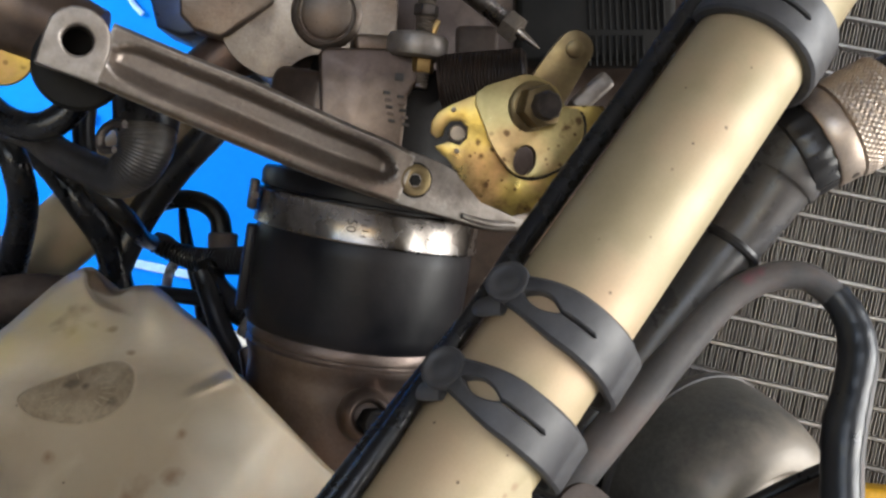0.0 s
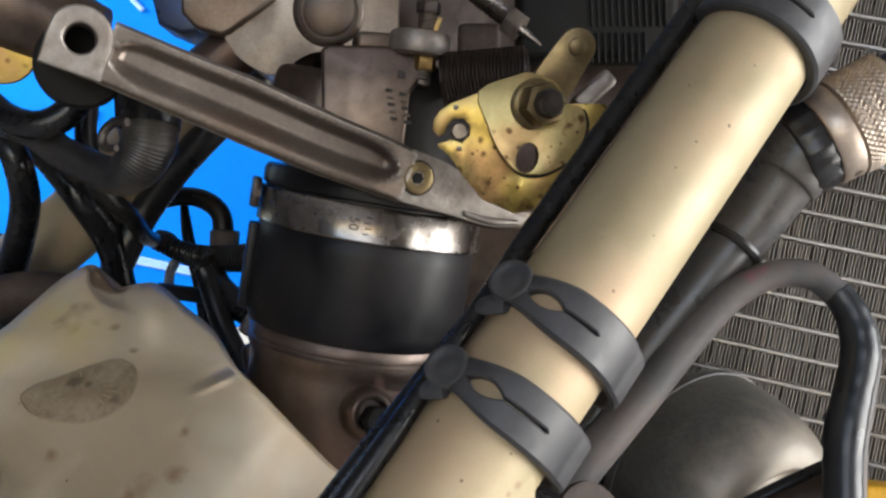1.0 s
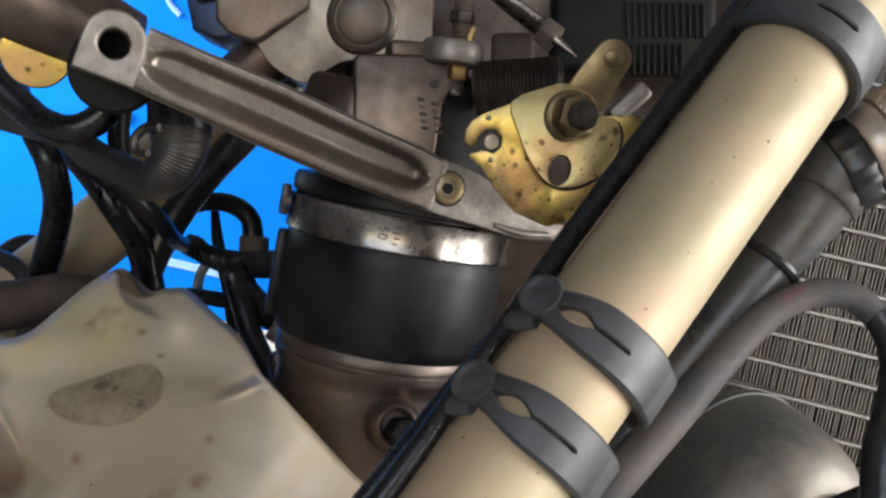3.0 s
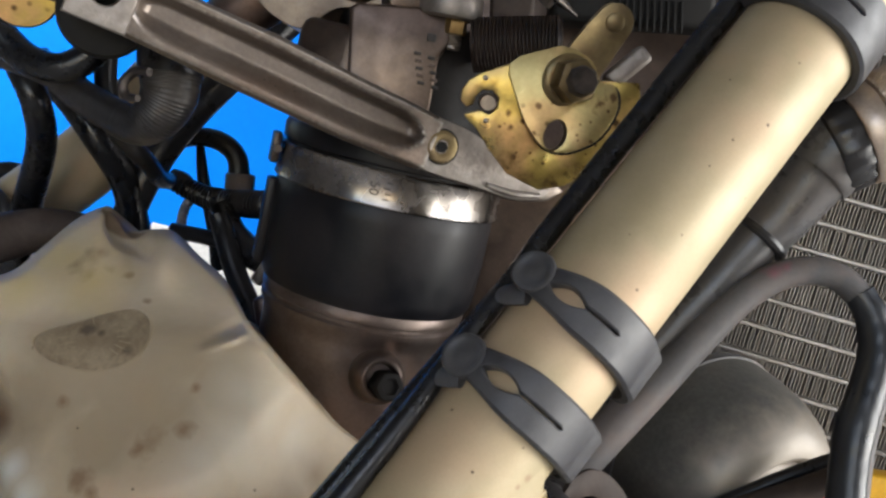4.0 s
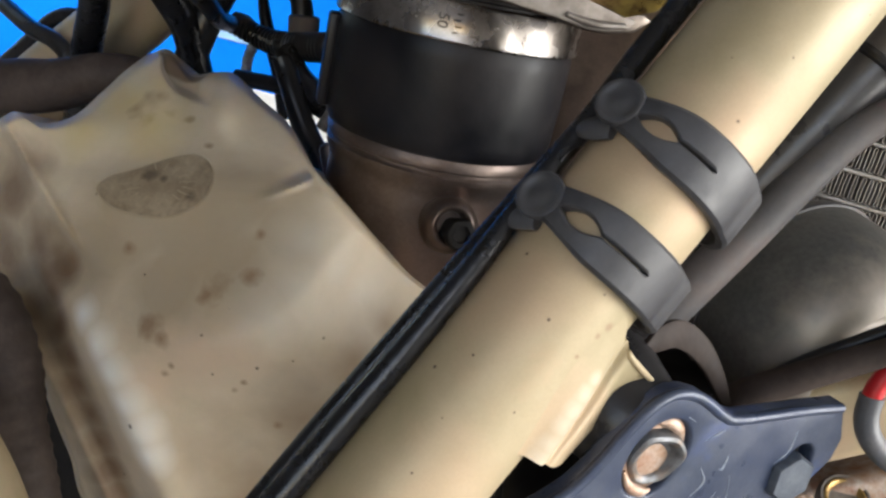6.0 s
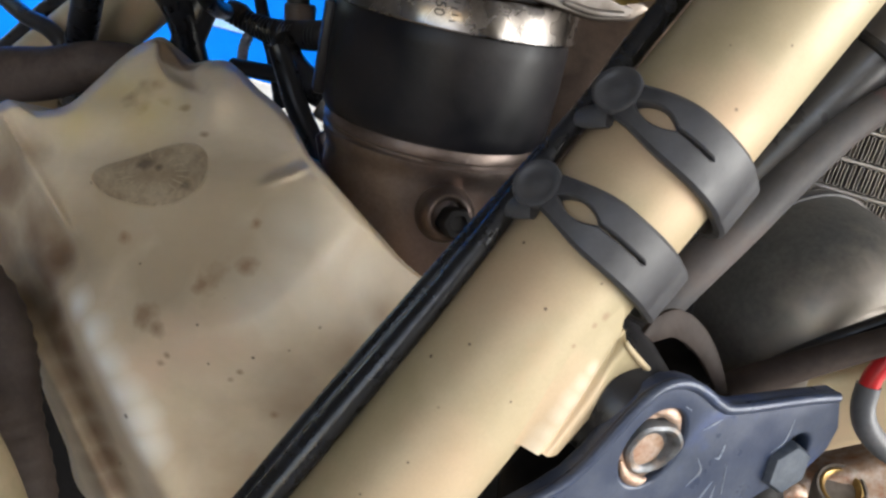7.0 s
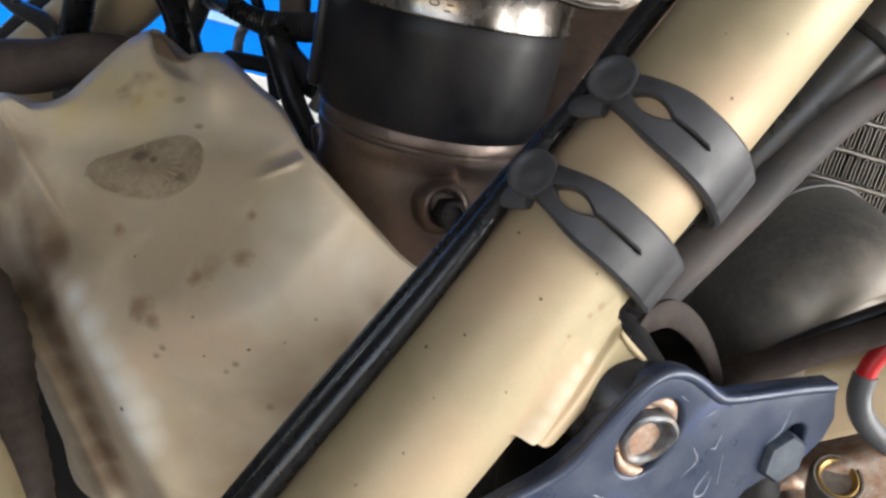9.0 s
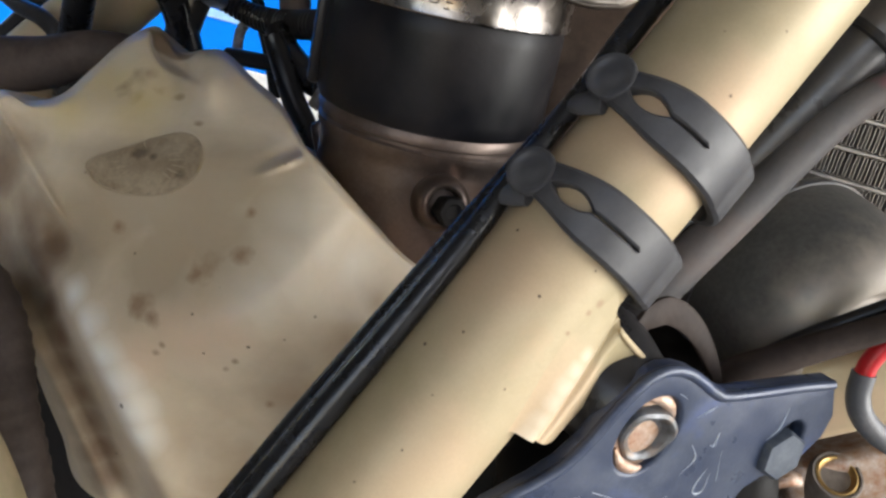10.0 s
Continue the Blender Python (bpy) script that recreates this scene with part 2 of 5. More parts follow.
def place_mesh(name, bm, material, smooth=38, bike=True):
    """One mesh object in the world from a bmesh in the machine's millimetres, its origin in its middle."""
    me = bpy.data.meshes.new(name)
    bmesh.ops.recalc_face_normals(bm, faces=bm.faces[:])
    bm.to_mesh(me)
    bm.free()
    if bike:
        me.transform(BIKE @ Matrix.Scale(MM, 4))
    co = np.empty(len(me.vertices) * 3)
    me.vertices.foreach_get("co", co)
    mid = co.reshape(-1, 3)
    mid = (mid.min(0) + mid.max(0)) / 2
    me.transform(Matrix.Translation([-v for v in mid]))
    me.materials.append(material)
    me.polygons.foreach_set("use_smooth", [True] * len(me.polygons))
    me.set_sharp_from_angle(angle=radians(smooth))
    ob = new(name, me)
    ob.location = mid
    AT[ob] = Vector(mid)
    return ob


def part(name, bm, material, parent, label="", smooth=38):
    ob = place_mesh(name, bm, material, smooth)
    ob.parent = parent
    ob.matrix_parent_inverse = Matrix.Translation(-AT[parent])
    return tagged(ob, label) if label else ob


def thing(name, base, label, category, group=""):
    ob = new(name)
    ob.empty_display_size = 0.01
    ob.location = BIKE @ (MM * Vector(base))
    AT[ob] = ob.location.copy()
    return tagged(ob, label, category, group)


def solo(name, bm, material, label, category, group="", smooth=38):
    return tagged(place_mesh(name, bm, material, smooth), label, category, group)


def facing(o, ex, n):
    """A frame at o whose z is the normal n and whose x runs along ex."""
    n, ex = Vector(n).normalized(), Vector(ex)
    ex = (ex - n * ex.dot(n)).normalized()
    ey = n.cross(ex)
    return Matrix(((ex.x, ey.x, n.x, o[0]), (ex.y, ey.y, n.y, o[1]), (ex.z, ey.z, n.z, o[2]), (0, 0, 0, 1)))


def catmull(pts, steps, closed=False):
    out, k = [], len(pts)
    pts = [np.array(p, float) for p in pts]
    for i in range(k if closed else k - 1):
        a = pts[(i - 1) % k] if closed or i else 2 * pts[0] - pts[1]
        b, c = pts[i], pts[(i + 1) % k]
        d = pts[(i + 2) % k] if closed or i + 2 < k else 2 * pts[-1] - pts[-2]
        for j in range(steps):
            t = j / steps
            out.append(0.5 * (2 * b + (c - a) * t + (2 * a - 5 * b + 4 * c - d) * t * t + (3 * b - a - 3 * c + d) * t ** 3))
    if not closed:
        out.append(pts[-1])
    return out


def sweep(bm, pts, rad, seg=16, steps=8, ripple=None, flat=1.0, ends=True):
    """A round bar along a smooth line. rad: one radius or one for each point; ripple: (height, pitch) of rings; flat: squash."""
    k = len(pts)
    rads = [rad] * k if isinstance(rad, (int, float)) else list(rad)
    line = catmull([(*p, r) for p, r in zip(pts, rads)], steps)
    if ripple:
        total = sum(np.linalg.norm(b[:3] - a[:3]) for a, b in zip(line, line[1:]))
        want = max(len(line), int(total / ripple[1] * 4))
        line = catmull([(*p, r) for p, r in zip(pts, rads)], max(2, want // (k - 1)))
    x = [Vector([float(v) for v in p[:3]]) for p in line]
    far = 0.0
    side = None
    rings = []
    for i, p in enumerate(x):
        d = (x[min(i + 1, len(x) - 1)] - x[max(i - 1, 0)]).normalized()
        if side is None:
            side = d.orthogonal().normalized()
        side = (side - d * side.dot(d)).normalized()
        up = d.cross(side)
        if i:
            far += (p - x[i - 1]).length
        r = float(line[i][3])
        if ripple:
            r += ripple[0] * (0.5 + 0.5 * math.cos(2 * math.pi * far / ripple[1]))
        rings.append([bm.verts.new(p + r * (math.cos(a) * side + flat * math.sin(a) * up)) for a in (2 * math.pi * j / seg for j in range(seg))])
    for a, b in zip(rings, rings[1:]):
        for j in range(seg):
            bm.faces.new((a[j], a[(j + 1) % seg], b[(j + 1) % seg], b[j]))
    if ends:
        bm.faces.new(rings[0][::-1])
        bm.faces.new(rings[-1])
    return bm


def lathe(bm, prof, m, seg=48, wob=None):
    """A turned shape about the z of the frame m from (radius, height) pairs; wob(angle, height, radius) may shape it."""
    rings = []
    for r, h in prof:
        if r <= 0:
            rings.append([bm.verts.new(m @ Vector((0, 0, h)))])
            continue
        ring = []
        for j in range(seg):
            a = 2 * math.pi * j / seg
            q = wob(a, h, r) if wob else r
            ring.append(bm.verts.new(m @ Vector((q * math.cos(a), q * math.sin(a), h))))
        rings.append(ring)
    for a, b in zip(rings, rings[1:]):
        for j in range(seg):
            k = (j + 1) % seg
            if len(a) == 1 and len(b) > 1:
                bm.faces.new((a[0], b[j], b[k]))
            elif len(b) == 1 and len(a) > 1:
                bm.faces.new((a[j], a[k], b[0]))
            elif len(a) > 1:
                bm.faces.new((a[j], a[k], b[k], b[j]))
    for ring, turn in ((rings[0], -1), (rings[-1], 1)):
        if len(ring) > 1:
            bm.faces.new(ring[::turn])
    return bm


def ring_of(cx, cy, rx, ry=None, k=20, turn=0.0):
    ry = rx if ry is None else ry
    c, s = math.cos(radians(turn)), math.sin(radians(turn))
    out = []
    for j in range(k):
        a = 2 * math.pi * j / k
        u, v = rx * math.cos(a), ry * math.sin(a)
        out.append((cx + c * u - s * v, cy + s * u + c * v))
    return out


def slab(bm, outline, holes, m, front, back, bevel=0.4, segs=2):
    """A flat piece in the frame m, from height back to height front, with rounded edges and holes that go through."""
    loose = bmesh.new()
    edges = []
    for loop in [outline, *holes]:
        vs = [loose.verts.new((x, y, front)) for x, y in loop]
        edges += [loose.edges.new((a, b)) for a, b in zip(vs, vs[1:] + vs[:1])]
    bmesh.ops.triangle_fill(loose, use_beauty=True, use_dissolve=False, edges=edges)
    top = loose.faces[:]
    ext = bmesh.ops.extrude_face_region(loose, geom=top)
    for v in (g for g in ext["geom"] if isinstance(g, bmesh.types.BMVert)):
        v.co.z = back
    bmesh.ops.recalc_face_normals(loose, faces=loose.faces[:])
    if bevel:
        rim = [e for e in loose.edges if len(e.link_faces) == 2 and e.calc_face_angle(0) > 1.0 and abs(e.verts[0].co.z - e.verts[1].co.z) < 1e-6]
        bmesh.ops.bevel(loose, geom=rim, offset=bevel, segments=segs, affect="EDGES", profile=0.5, clamp_overlap=True)
    keep = {v: bm.verts.new(m @ v.co) for v in loose.verts}
    for f in loose.faces:
        try:
            bm.faces.new([keep[v] for v in f.verts])
        except ValueError:
            pass
    loose.free()
    return bm


def block(bm, m, size, bevel=0.6, segs=2):
    loose = bmesh.new()
    bmesh.ops.create_cube(loose, size=1.0)
    for v in loose.verts:
        v.co = Vector((v.co.x * size[0], v.co.y * size[1], v.co.z * size[2]))
    bmesh.ops.bevel(loose, geom=loose.edges[:], offset=bevel, segments=segs, affect="EDGES", profile=0.5, clamp_overlap=True)
    keep = {v: bm.verts.new(m @ v.co) for v in loose.verts}
    for f in loose.faces:
        bm.faces.new([keep[v] for v in f.verts])
    loose.free()
    return bm


def hexagon(r):
    return [(r * math.cos(radians(60 * j + 15)), r * math.sin(radians(60 * j + 15))) for j in range(6)]


def smooth_loop(pts, steps=4):
    return [(p[0], p[1]) for p in catmull(pts, steps, closed=True)]


def ramp(x, a, b):
    t = min(1.0, max(0.0, (x - a) / (b - a)))
    return t * t * (3 - 2 * t)


B = bmesh.new
CAMWARD = (0, -1, 0)

# ---- the place: a plain workshop ----
def room_box(name, lo, hi, material, label, category):
    bm = B()
    mid = [(a + b) / 2 for a, b in zip(lo, hi)]
    block(bm, Matrix.Translation(mid), [b - a for a, b in zip(lo, hi)], 0.004, 1)
    ob = place_mesh(name, bm, material, bike=False)
    return tagged(ob, label, category, kind="structure")


room_box("floor", (-9, -9, -0.12), (9, 9, 0.0), CONCRETE, "grey concrete workshop floor", "floor")
room_box("wall_north", (-2.55, 2.6, 0.0), (2.15, 2.72, 2.6), BLUE_WALL, "bright blue painted workshop wall", "wall")
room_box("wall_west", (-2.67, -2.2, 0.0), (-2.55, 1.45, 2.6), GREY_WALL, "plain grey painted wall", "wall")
# this opening is made up so that the wall's fill lamp can stand in it
room_box("wall_west_sill", (-2.67, 1.45, 0.0), (-2.55, 2.25, 0.55), GREY_WALL, "plain wall below an added lamp opening", "wall")
room_box("wall_west_head", (-2.67, 1.45, 1.85), (-2.55, 2.25, 2.6), GREY_WALL, "plain wall over an added lamp opening", "wall")
room_box("wall_west_jamb", (-2.67, 2.25, 0.0), (-2.55, 2.72, 2.6), GREY_WALL, "plain wall beside an added lamp opening", "wall")
# unseen walls; the opening's width is set to limit the front fill
room_box("wall_south", (-2.67, -2.32, 0.0), (-1.25, -2.2, 2.6), GREY_WALL, "plain grey painted wall", "wall")
room_box("wall_south_pier", (0.45, -2.32, 0.0), (2.27, -2.2, 2.6), GREY_WALL, "plain grey wall beside an opening", "wall")
room_box("wall_south_head", (-1.25, -2.32, 2.1), (0.45, -2.2, 2.6), GREY_WALL, "plain grey wall over an opening", "wall")
room_box("wall_east_pier", (2.15, 0.65, 0.0), (2.27, 2.72, 2.6), GREY_WALL, "grey wall beside a wide doorway", "wall")
room_box("wall_east_corner", (2.15, -2.2, 0.0), (2.27, -1.5, 2.6), GREY_WALL, "grey wall pier beside a wide doorway", "wall")
room_box("wall_east_lintel", (2.15, -1.5, 2.25), (2.27, 0.65, 2.6), GREY_WALL, "grey wall over a wide doorway", "wall")
room_box("ceiling", (-2.67, -2.32, 2.6), (2.27, 2.72, 2.7), CEILING_PAINT, "plain pale ceiling", "ceiling")
# paint on the blue wall: a thin stripe, a white dado and a few pale marks
room_box("wall_stripe", (-0.92, 2.594, EYE - 0.466), (-0.66, 2.599, EYE - 0.440), PALE_BLUE, "pale blue stripe painted along the wall", "stripe")
room_box("wall_dado", (-0.78, 2.592, 0.02), (0.5, 2.598, EYE - 0.588), WHITE_WALL, "white painted lower part of the wall", "dado")


def wall_mark(pts, r, label):
    bm = B()
    sweep(bm, pts, r, 8, 8, flat=1.0)
    ob = place_mesh("wall_mark", bm, PALE_BLUE, bike=False)
    return tagged(ob, label, "paint mark", kind="structure")


wall_mark([(-1.04, 2.597, EYE + 0.40), (-0.985, 2.597, EYE + 0.30), (-0.94, 2.597, EYE + 0.262)], 0.008, "pale painted line on the blue wall")
wall_mark([(-1.03, 2.597, EYE - 0.045), (-1.034, 2.597, EYE - 0.078)], 0.010, "short pale painted dash on the blue wall")

# ---- frame tube with its welded gusset ----
TA, TD = Vector((28.1, 143.5, 0.46)), Vector((0.5823, 0.2631, 0.7692)).normalized()
TE1 = (Vector(CAMWARD) - TD * Vector(CAMWARD).dot(TD)).normalized()
TE2 = TE1.cross(TD)
if TE2.x < 0:
    TE2 = -TE2
TR = 10.35


def on_tube(s, phi, r):
    a = radians(phi)
    return TA + s * TD + r * (math.cos(a) * TE1 + math.sin(a) * TE2)


tube_frame = facing(TA, TE1, TD)
frame_tube = thing("frame_tube", (-80, 252, -240), "champagne-painted steel motorcycle frame tube with small chips", "frame tube")
part("tube", lathe(B(), [(TR, -150), (TR, -60), (TR, 0), (TR, 60), (TR, 130)], tube_frame, 72), CHAMPAGNE, frame_tube)
part("lower_bend", sweep(B(), [on_tube(-148, 0, 0), on_tube(-165, 0, 0), Vector((-82, 120, -185)), Vector((-84, 190, -235)), Vector((-84, 262, -245))], TR, 32, 10), CHAMPAGNE, frame_tube)


def gusset_sheet(nu=30, nv=40):
    """A pressed sheet that flares from the tube: a rubbed ridge, a sharp fold, then a hollow face down to a curved outer edge."""
    bm = B()
    out = (TE1 * 0.75 + TE2 * 0.66).normalized()
    cols = [[on_tube(-38.5, 36, TR - 0.05), on_tube(-44.4, 30, TR - 0.05), on_tube(-52.6, 34, TR - 0.05), on_tube(-63, 46, TR - 0.1)],
            [on_tube(-39.5, 52, TR + 0.2), on_tube(-45.0, 47, TR + 0.35), on_tube(-52.6, 48, TR + 0.5), on_tube(-62, 54, TR + 0.3)],
            [(12.8, 128.0, -36.6), (10.6, 126.4, -40.2), (7.2, 124.3, -46.0), (2.4, 122.0, -52.8)],
            [(13.5, 130.2, -37.2), (11.2, 129.6, -40.9), (7.8, 127.4, -46.5), (3.1, 123.6, -53.4)],
            [(14.1, 130.0, -39.4), (12.0, 129.4, -42.6), (9.2, 127.6, -47.4), (4.0, 124.0, -54.0)],
            [(16.6, 133.0, -42.8), (12.6, 131.6, -45.2), (9.9, 129.6, -48.8), (4.8, 125.4, -54.6)],
            [(20.0, 137.0, -46.8), (13.4, 133.4, -47.3), (10.7, 131.0, -49.9), (5.6, 127.0, -55.0)]]
    cols = [catmull([tuple(p) for p in c], nu // 3) for c in cols]
    face, rear = [], []
    for i in range(nu + 1):
        line = catmull([c[i] for c in cols], 7)
        row = [Vector([float(x) for x in p]) for p in line]
        face.append([bm.verts.new(p) for p in row])
        rear.append([bm.verts.new(p - out * 1.5 + Vector((0, 1.4, 0))) for p in row])
    nv = len(face[0]) - 1
    for g in (face, rear):
        for p, q in zip(g, g[1:]):
            for j in range(nv):
                bm.faces.new((p[j], p[j + 1], q[j + 1], q[j]))
    edge = [(k, 0) for k in range(nu)] + [(nu, k) for k in range(nv)] + [(k, nv) for k in range(nu, 0, -1)] + [(0, k) for k in range(nv, 0, -1)]
    for (a, b), (c, d) in zip(edge, edge[1:] + edge[:1]):
        bm.faces.new((face[a][b], face[c][d], rear[c][d], rear[a][b]))
    return bm


gusset = part("gusset", gusset_sheet(), CHAMPAGNE, frame_tube, "champagne-painted pressed gusset with chipped edge", smooth=50)
part("rolled_lip", sweep(B(), [Vector((13.7, 129.8, -38.6)), Vector((14.3, 130.1, -39.7)), Vector((17.0, 133.2, -43.2)), Vector((20.0, 137.0, -46.8))], [0.3, 0.45, 0.5, 0.3], 12, 8), CHAMPAGNE, gusset)
# paint rubbed pale along the ridge
tint_spots(CHAMPAGNE, [(BIKE @ (MM * Vector(p)), r * MM) for p, r in (((9.2, 124.9, -41.0), 1.6), ((7.9, 124.0, -43.2), 2.0), ((6.6, 123.4, -45.4), 2.3), ((5.2, 122.8, -47.6), 2.6), ((3.8, 122.2, -49.8), 2.8), ((2.4, 121.6, -52.0), 2.8))], (0.68, 0.61, 0.48), 0.55, 0.6, 260.0, 0.1)
# chips in the paint of the tube
tint_spots(CHAMPAGNE, [(BIKE @ (MM * on_tube(s_, p_, TR)), r_ * MM) for s_, p_, r_ in ((-10.6, 8.3, 0.36), (23.1, 10.9, 0.32), (17.3, -5.1, 0.28), (0.4, 10.0, 0.3), (-4.6, -24.4, 0.22), (25.9, -39.7, 0.25), (-60.2, -50.9, 0.36), (-46.0, -6.1, 0.26),
                                                                                (-55.7, -32.2, 0.25), (-72.2, -12.0, 0.25), (-79.3, -24.0, 0.25), (-58.0, 18.0, 0.22), (-64.4, -20.2, 0.2), (-38.9, 13.8, 0.3), (34.5, -0.6, 0.22), (11.6, -7.2, 0.2), (-41.0, -52.0, 0.3))], (0.06, 0.035, 0.02), 0.9, 0.8, 700.0)
tint_spots(CHAMPAGNE, [(BIKE @ (MM * on_tube(s_, p_, TR)), r_ * MM) for s_, p_, r_ in ((-41.6, 36.4, 0.9), (-43.5, 33.0, 0.6), (-47.3, 29.7, 0.4))], (0.30, 0.20, 0.12), 0.75, 0.8, 500.0)

# ---- rubber straps round the tube ----
def strap(s0, label, phi0=-66, phi1=225, button=True, width=8.6, slit_end=14, twist=0.0, lead=0.4):
    ob = thing("rubber_strap", on_tube(s0, 0, TR), label, "strap", "rubber straps round the frame tube")
    bm = B()
    n = 96
    for sign in (1, -1):
        rings = []
        for i in range(n + 1):
            phi = phi0 + (phi1 - phi0) * i / n
            u = min(1.0, max(0.0, (phi + 66) / 60.0))
            half = (width / 2) * (0.62 + 0.38 * u * u * (3 - 2 * u)) if button else width / 2
            gap = 0.0
            if button:
                if -47 < phi < -14:
                    gap = 1.25 * math.sin(math.pi * (phi + 47) / 33) ** 0.8
                if -14 < phi < slit_end:
                    gap = max(gap, 0.2)
                if phi <= -47:
                    gap = 0.0
            elif -20 < phi < 14:
                gap = 0.28
            lift = 0.25 + (3.2 if button else 0.6) * min(1.0, max(0.0, (phi - 62) / 45.0)) * (1.0 if phi < 120 else max(0.0, 1 - (phi - 120) / 60.0))
            mid = s0 + twist * math.sin(radians(phi))
            lo, hi = TR + lift, TR + lift + 1.7
            a, b = gap, max(half, gap + 1.5)
            ch = 0.3 if gap > 0.1 else 0.0
            prof = [(a, lo), (a, hi - ch), (a + max(ch, 0.01), hi), (b - 0.5, hi), (b, hi - 0.5), (b, lo)]
            rings.append([bm.verts.new(on_tube(mid + sign * w, phi, r)) for w, r in prof])
        for p, q in zip(rings, rings[1:]):
            for j in range(6):
                k = (j + 1) % 6
                bm.faces.new((p[j], p[k], q[k], q[j]))
        bm.faces.new(rings[0])
        bm.faces.new(rings[-1])
    part("band", bm, STRAP, ob)
    if button:
        m = facing(on_tube(s0 + lead, -62 + 4 * (lead - 0.9), TR + 1.6), TD, on_tube(0, -38, 1.0) - on_tube(0, -38, 0.0))
        part("button", lathe(B(), [(2.0, -3.4), (2.1, 0.0), (3.1, 0.2), (3.45, 0.5), (3.5, 1.2), (3.3, 1.6), (2.95, 1.68), (2.55, 1.5), (2.2, 1.25), (1.2, 1.15), (0.5, 1.3), (0, 1.32)], m, 32), STRAP, ob)
        tail = [on_tube(s0 - 2.5, -60, TR + 1.0), on_tube(s0 - 4.0, -74, TR + 1.8), on_tube(s0 - 4.4, -88, TR + 2.6)]
        part("tail", sweep(B(), tail, [2.2, 2.0, 1.2], 12, 6, flat=0.5), STRAP, ob)
    return ob


strap(-18.0, "dark grey rubber strap buttoned round the frame tube")
strap(-33.6, "dark grey buttoned rubber strap beside a welded gusset", slit_end=22, lead=-0.2)
strap(47.4, "plain dark grey rubber strap higher on the frame tube", phi0=-110, phi1=200, button=False, width=9.6)

# ---- cables that run beside the tube ----
solo("control_cable", sweep(B(), [on_tube(75, -98, 12.7), on_tube(50, -97, 12.7), on_tube(20, -97, 12.7), on_tube(-5, -96, 12.6), on_tube(-20, -90, 12.3), on_tube(-34, -84, 12.4), on_tube(-46, -79, 12.2), on_tube(-62, -77, 12.3), on_tube(-82, -77, 12.6), on_tube(-120, -78, 12.8)],
      [2.1, 2.1, 2.0, 1.9, 1.6, 1.5, 1.75, 2.0, 2.2, 2.3], 20, 14, ripple=(0.03, 2.3)), VINYL, "shiny black sheathed cable strapped to the frame tube", "cable", "cables along the frame tube")
solo("control_cable", sweep(B(), [on_tube(-8, -125, 13.6), on_tube(-24, -106, 12.8), on_tube(-34, -98, 13.0), on_tube(-46, -94, 13.2), on_tube(-62, -93, 13.6), on_tube(-82, -92, 13.9), on_tube(-120, -92, 14.0)],
      [1.5, 1.3, 1.3, 1.5, 1.6, 1.7, 1.7], 18, 14, ripple=(0.05, 1.3)), VINYL, "black sheathed cable beside the strapped one", "cable", "cables along the frame tube")

# ---- intake boot between carburettor and manifold ----
BC, BU = Vector((-17.8, 212.0, 7.6)), Vector((0.17, -0.09, 0.98)).normalized()
bf = facing(BC, (1, 0, 0), BU)
boot = thing("intake_boot", BC - 34 * BU, "black rubber intake boot between carburettor and manifold", "intake boot")
part("boot_body", lathe(B(), [(22, -28.6), (24.8, -27.6), (25.5, -26.2), (25.8, -24), (26.1, -16), (26.0, -8), (25.9, -5.6), (25.4, -4.6), (25.4, 4.0), (26.2, 4.4), (26.3, 7.4), (25.6, 8.6), (21, 8.6)], bf, 80), BOOT, boot)
rib_m = bf @ Matrix.Rotation(radians(196), 4, "Z") @ Matrix.Translation((26.6, 0, -15.5))
part("seam_rib", block(B(), rib_m, (2.6, 5.0, 20), 0.7), BOOT, boot)
clamp = thing("hose_clamp", BC - 5 * BU, "bright steel band clamp stamped 50 round a rubber boot", "hose clamp")
part("band", lathe(B(), [(25.5, -4.1), (26.5, -4.3), (26.75, -4.0), (26.55, -3.4), (26.5, 2.6), (26.75, 3.2), (26.5, 3.5), (25.5, 3.3)], bf, 96), STEEL, clamp)
hm = bf @ Matrix.Rotation(radians(200), 4, "Z") @ Matrix.Translation((27.8, 0, 1.5))
housing = part("screw_housing", block(B(), hm, (1.8, 4.5, 7.0), 0.5), DARK_STEEL, clamp)
part("screw", lathe(B(), [(0.8, -3.6), (0.9, -3.3), (0.9, -2.4), (0.6, -2.2), (0.6, 3), (0, 3)], hm @ Matrix.Rotation(radians(90), 4, "X"), 20), OLD_STEEL, housing)


def stamp(text, size, m, material, parent, depth=0.05):
    cu = bpy.data.curves.new("stamp", "FONT")
    cu.body, cu.size, cu.extrude, cu.align_x, cu.align_y = text, size, depth, "CENTER", "CENTER"
    tmp = bpy.data.objects.new("stamp", cu)
    me = bpy.data.meshes.new_from_object(tmp)
    bm = B()
    bm.from_mesh(me)
    bmesh.ops.transform(bm, matrix=m, verts=bm.verts[:])
    bpy.data.objects.remove(tmp)
    bpy.data.curves.remove(cu)
    bpy.data.meshes.remove(me)
    return part("stamped_mark", bm, material, parent)


def band_spot(angle, h, r=26.56):
    """A frame on the clamp's outside: x round it, z outward."""
    return bf @ Matrix.Rotation(radians(angle), 4, "Z") @ Matrix.Translation((r, 0, h)) @ Matrix(((0, 0, 1, 0), (1, 0, 0, 0), (0, 1, 0, 0), (0, 0, 0, 1)))


